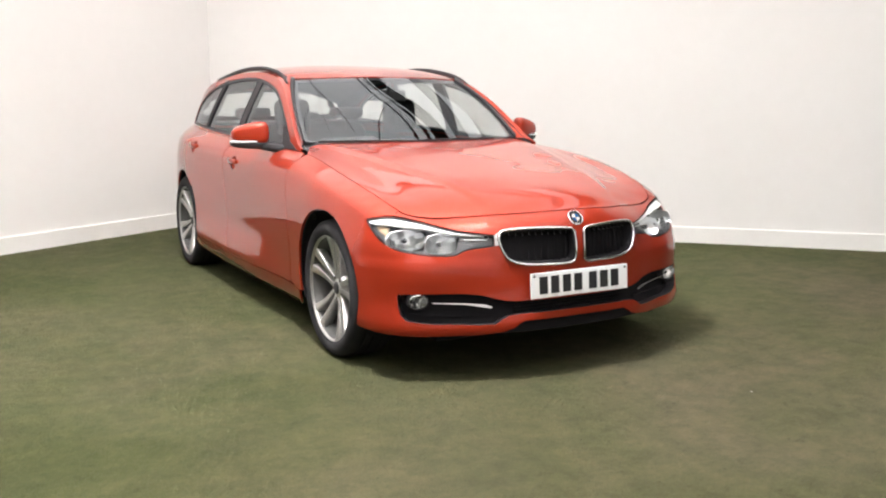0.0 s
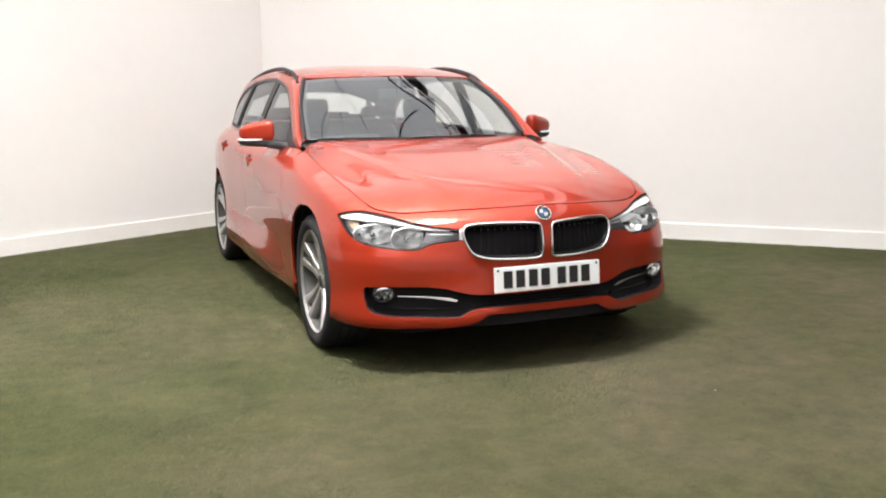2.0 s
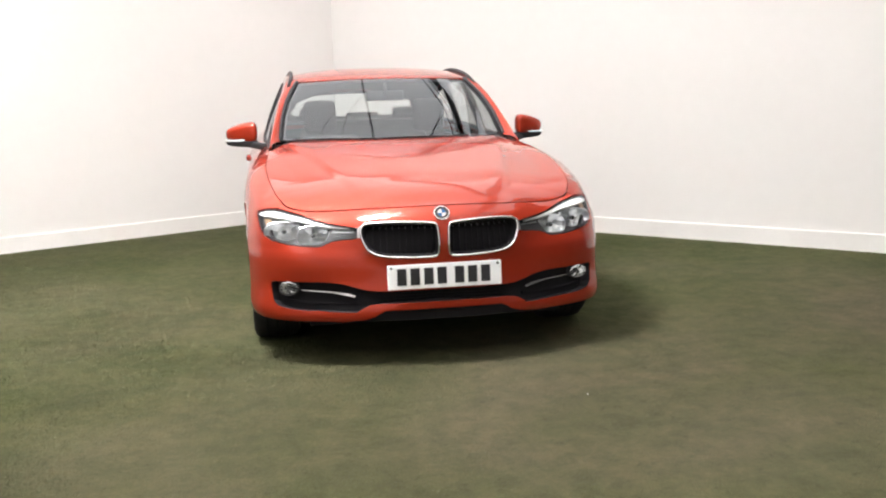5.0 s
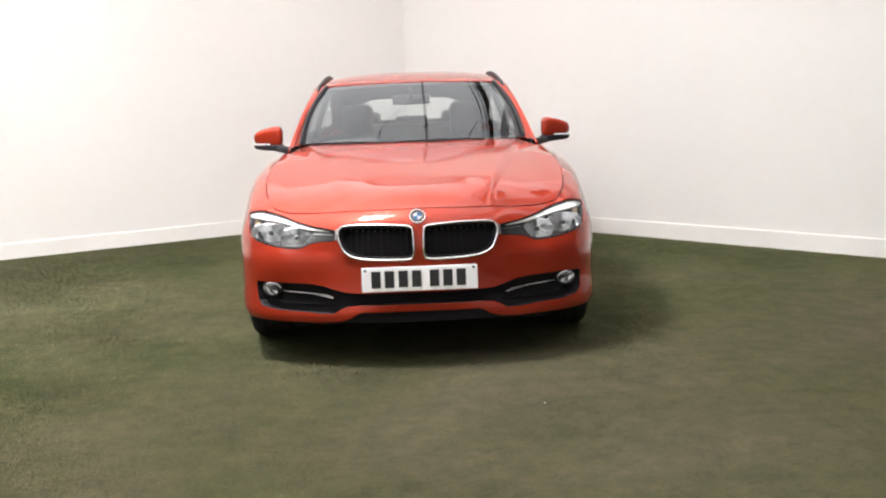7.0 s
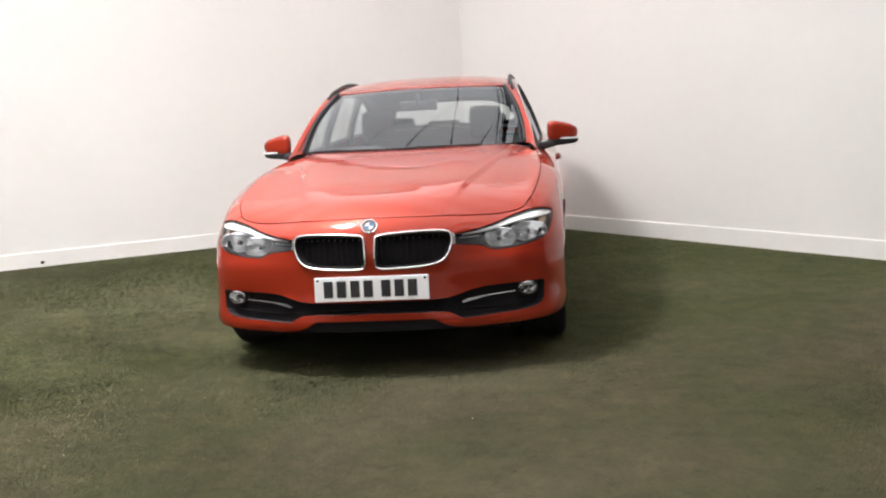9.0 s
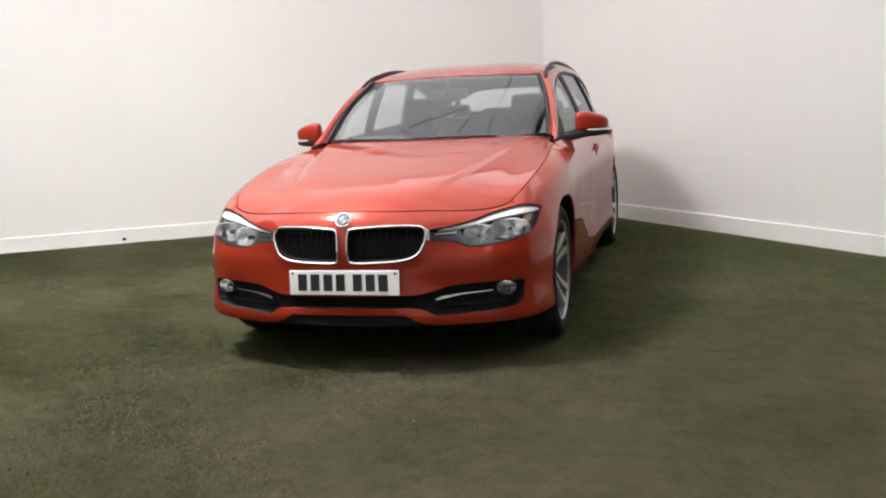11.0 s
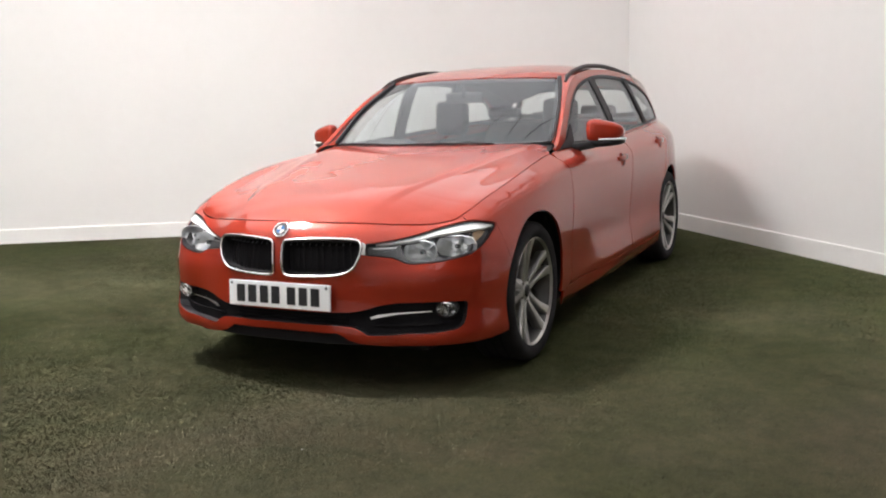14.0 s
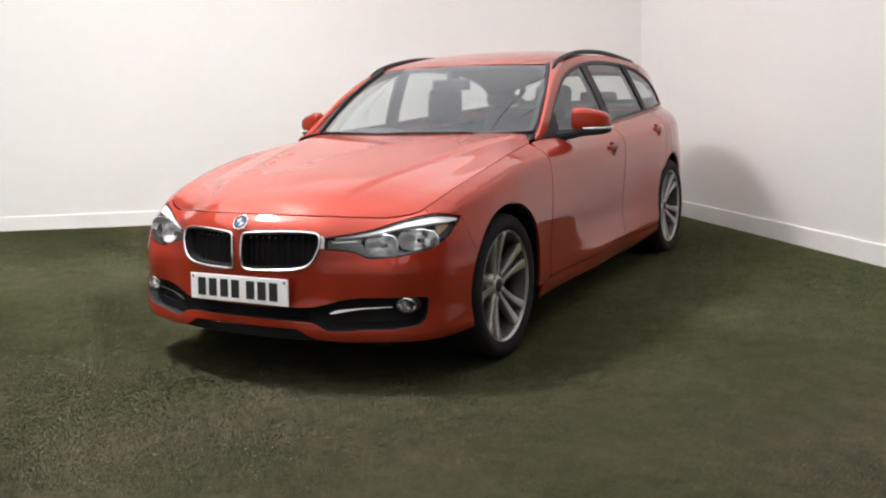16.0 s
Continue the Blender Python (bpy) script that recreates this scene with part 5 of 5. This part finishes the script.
seat(.385, 1.36, .27, .50, .60, "front_seat", "dark cloth front passenger seat")
seat(-.385, 1.36, .27, .50, .60, "front_seat", "dark cloth driver's seat")
seat(0, 2.28, .34, 1.20, .62, "rear_seat", "dark cloth rear bench")
bm = bmesh.new()
xs = np.linspace(-.70, .70, 25)
prof = [(.58, .955), (.70, .968), (.86, .962), (.94, .93), (.97, .86), (.95, .60)]
rows = [[bm.verts.new((x, y + .10 * abs(x / .7) ** 2.2, z + (.035 if -.55 < x < -.18 and .8 < y < .96 else 0) - .02 * abs(x / .7) ** 3)) for y, z in prof] for x in xs]
for r, q in zip(rows, rows[1:]):
    for i in range(len(prof) - 1):
        bm.faces.new((r[i], q[i], q[i + 1], r[i + 1]))
part("dashboard", bm, DASH, car, "dark grey dashboard")
bm = bmesh.new()
tube(bm, [Vector((.185 * math.cos(a), 0, .185 * math.sin(a))) for a in np.linspace(0, 2 * math.pi, 33)[:-1]], .016, 10, closed=True)
for a in (0, math.pi, -math.pi / 2):
    tube(bm, [(0, .02, 0), (.175 * math.cos(a), 0, .175 * math.sin(a))], .014, 8)
bm.transform(pose(-.37, 1.04, .79, -24))
part("steering_wheel", bm, DASH, car, "dark steering wheel")
bm = block((-.12, -.012, -.032), (.12, .012, .032), .012, 3)
bm.transform(pose(0, 1.16, 1.225, 6))
rv = part("rear_view_mirror", bm, DASH, car, "black rear-view mirror")
bm = bmesh.new()
tube(bm, [(0, 1.13, 1.30), (0, 1.155, 1.225)], .012, 8)
part("stalk", bm, DASH, rv)
# inner door and pillar trim
for sg, _ in HALF:
    surf = (lambda y, z: house(y, z) - np.array((.03, 0, 0)))
    surf = surf if sg > 0 else mirrored(surf)
    panel("inner_frame", surf, inset(SIDE_FRAME, .004), HEADLINER, car, "dark inner pillar trim", holes=[inset(DLO, .002)], step=.07, depth=0, away=(0, 1.8, .9), flip=True)
    for y0, w, l in ((1.64, .13, -.055), (2.47, .11, -.13)):
        strip = [(y0, .95), (y0 + w, .95), (y0 + w + l * .9, 1.33), (y0 + l, 1.33)]
        panel("inner_pillar", surf, strip, HEADLINER if y0 > 2 else DASH, car, "inner door pillar trim", step=.06, depth=.02, out=.004, away=(0, 1.8, .9), flip=True)
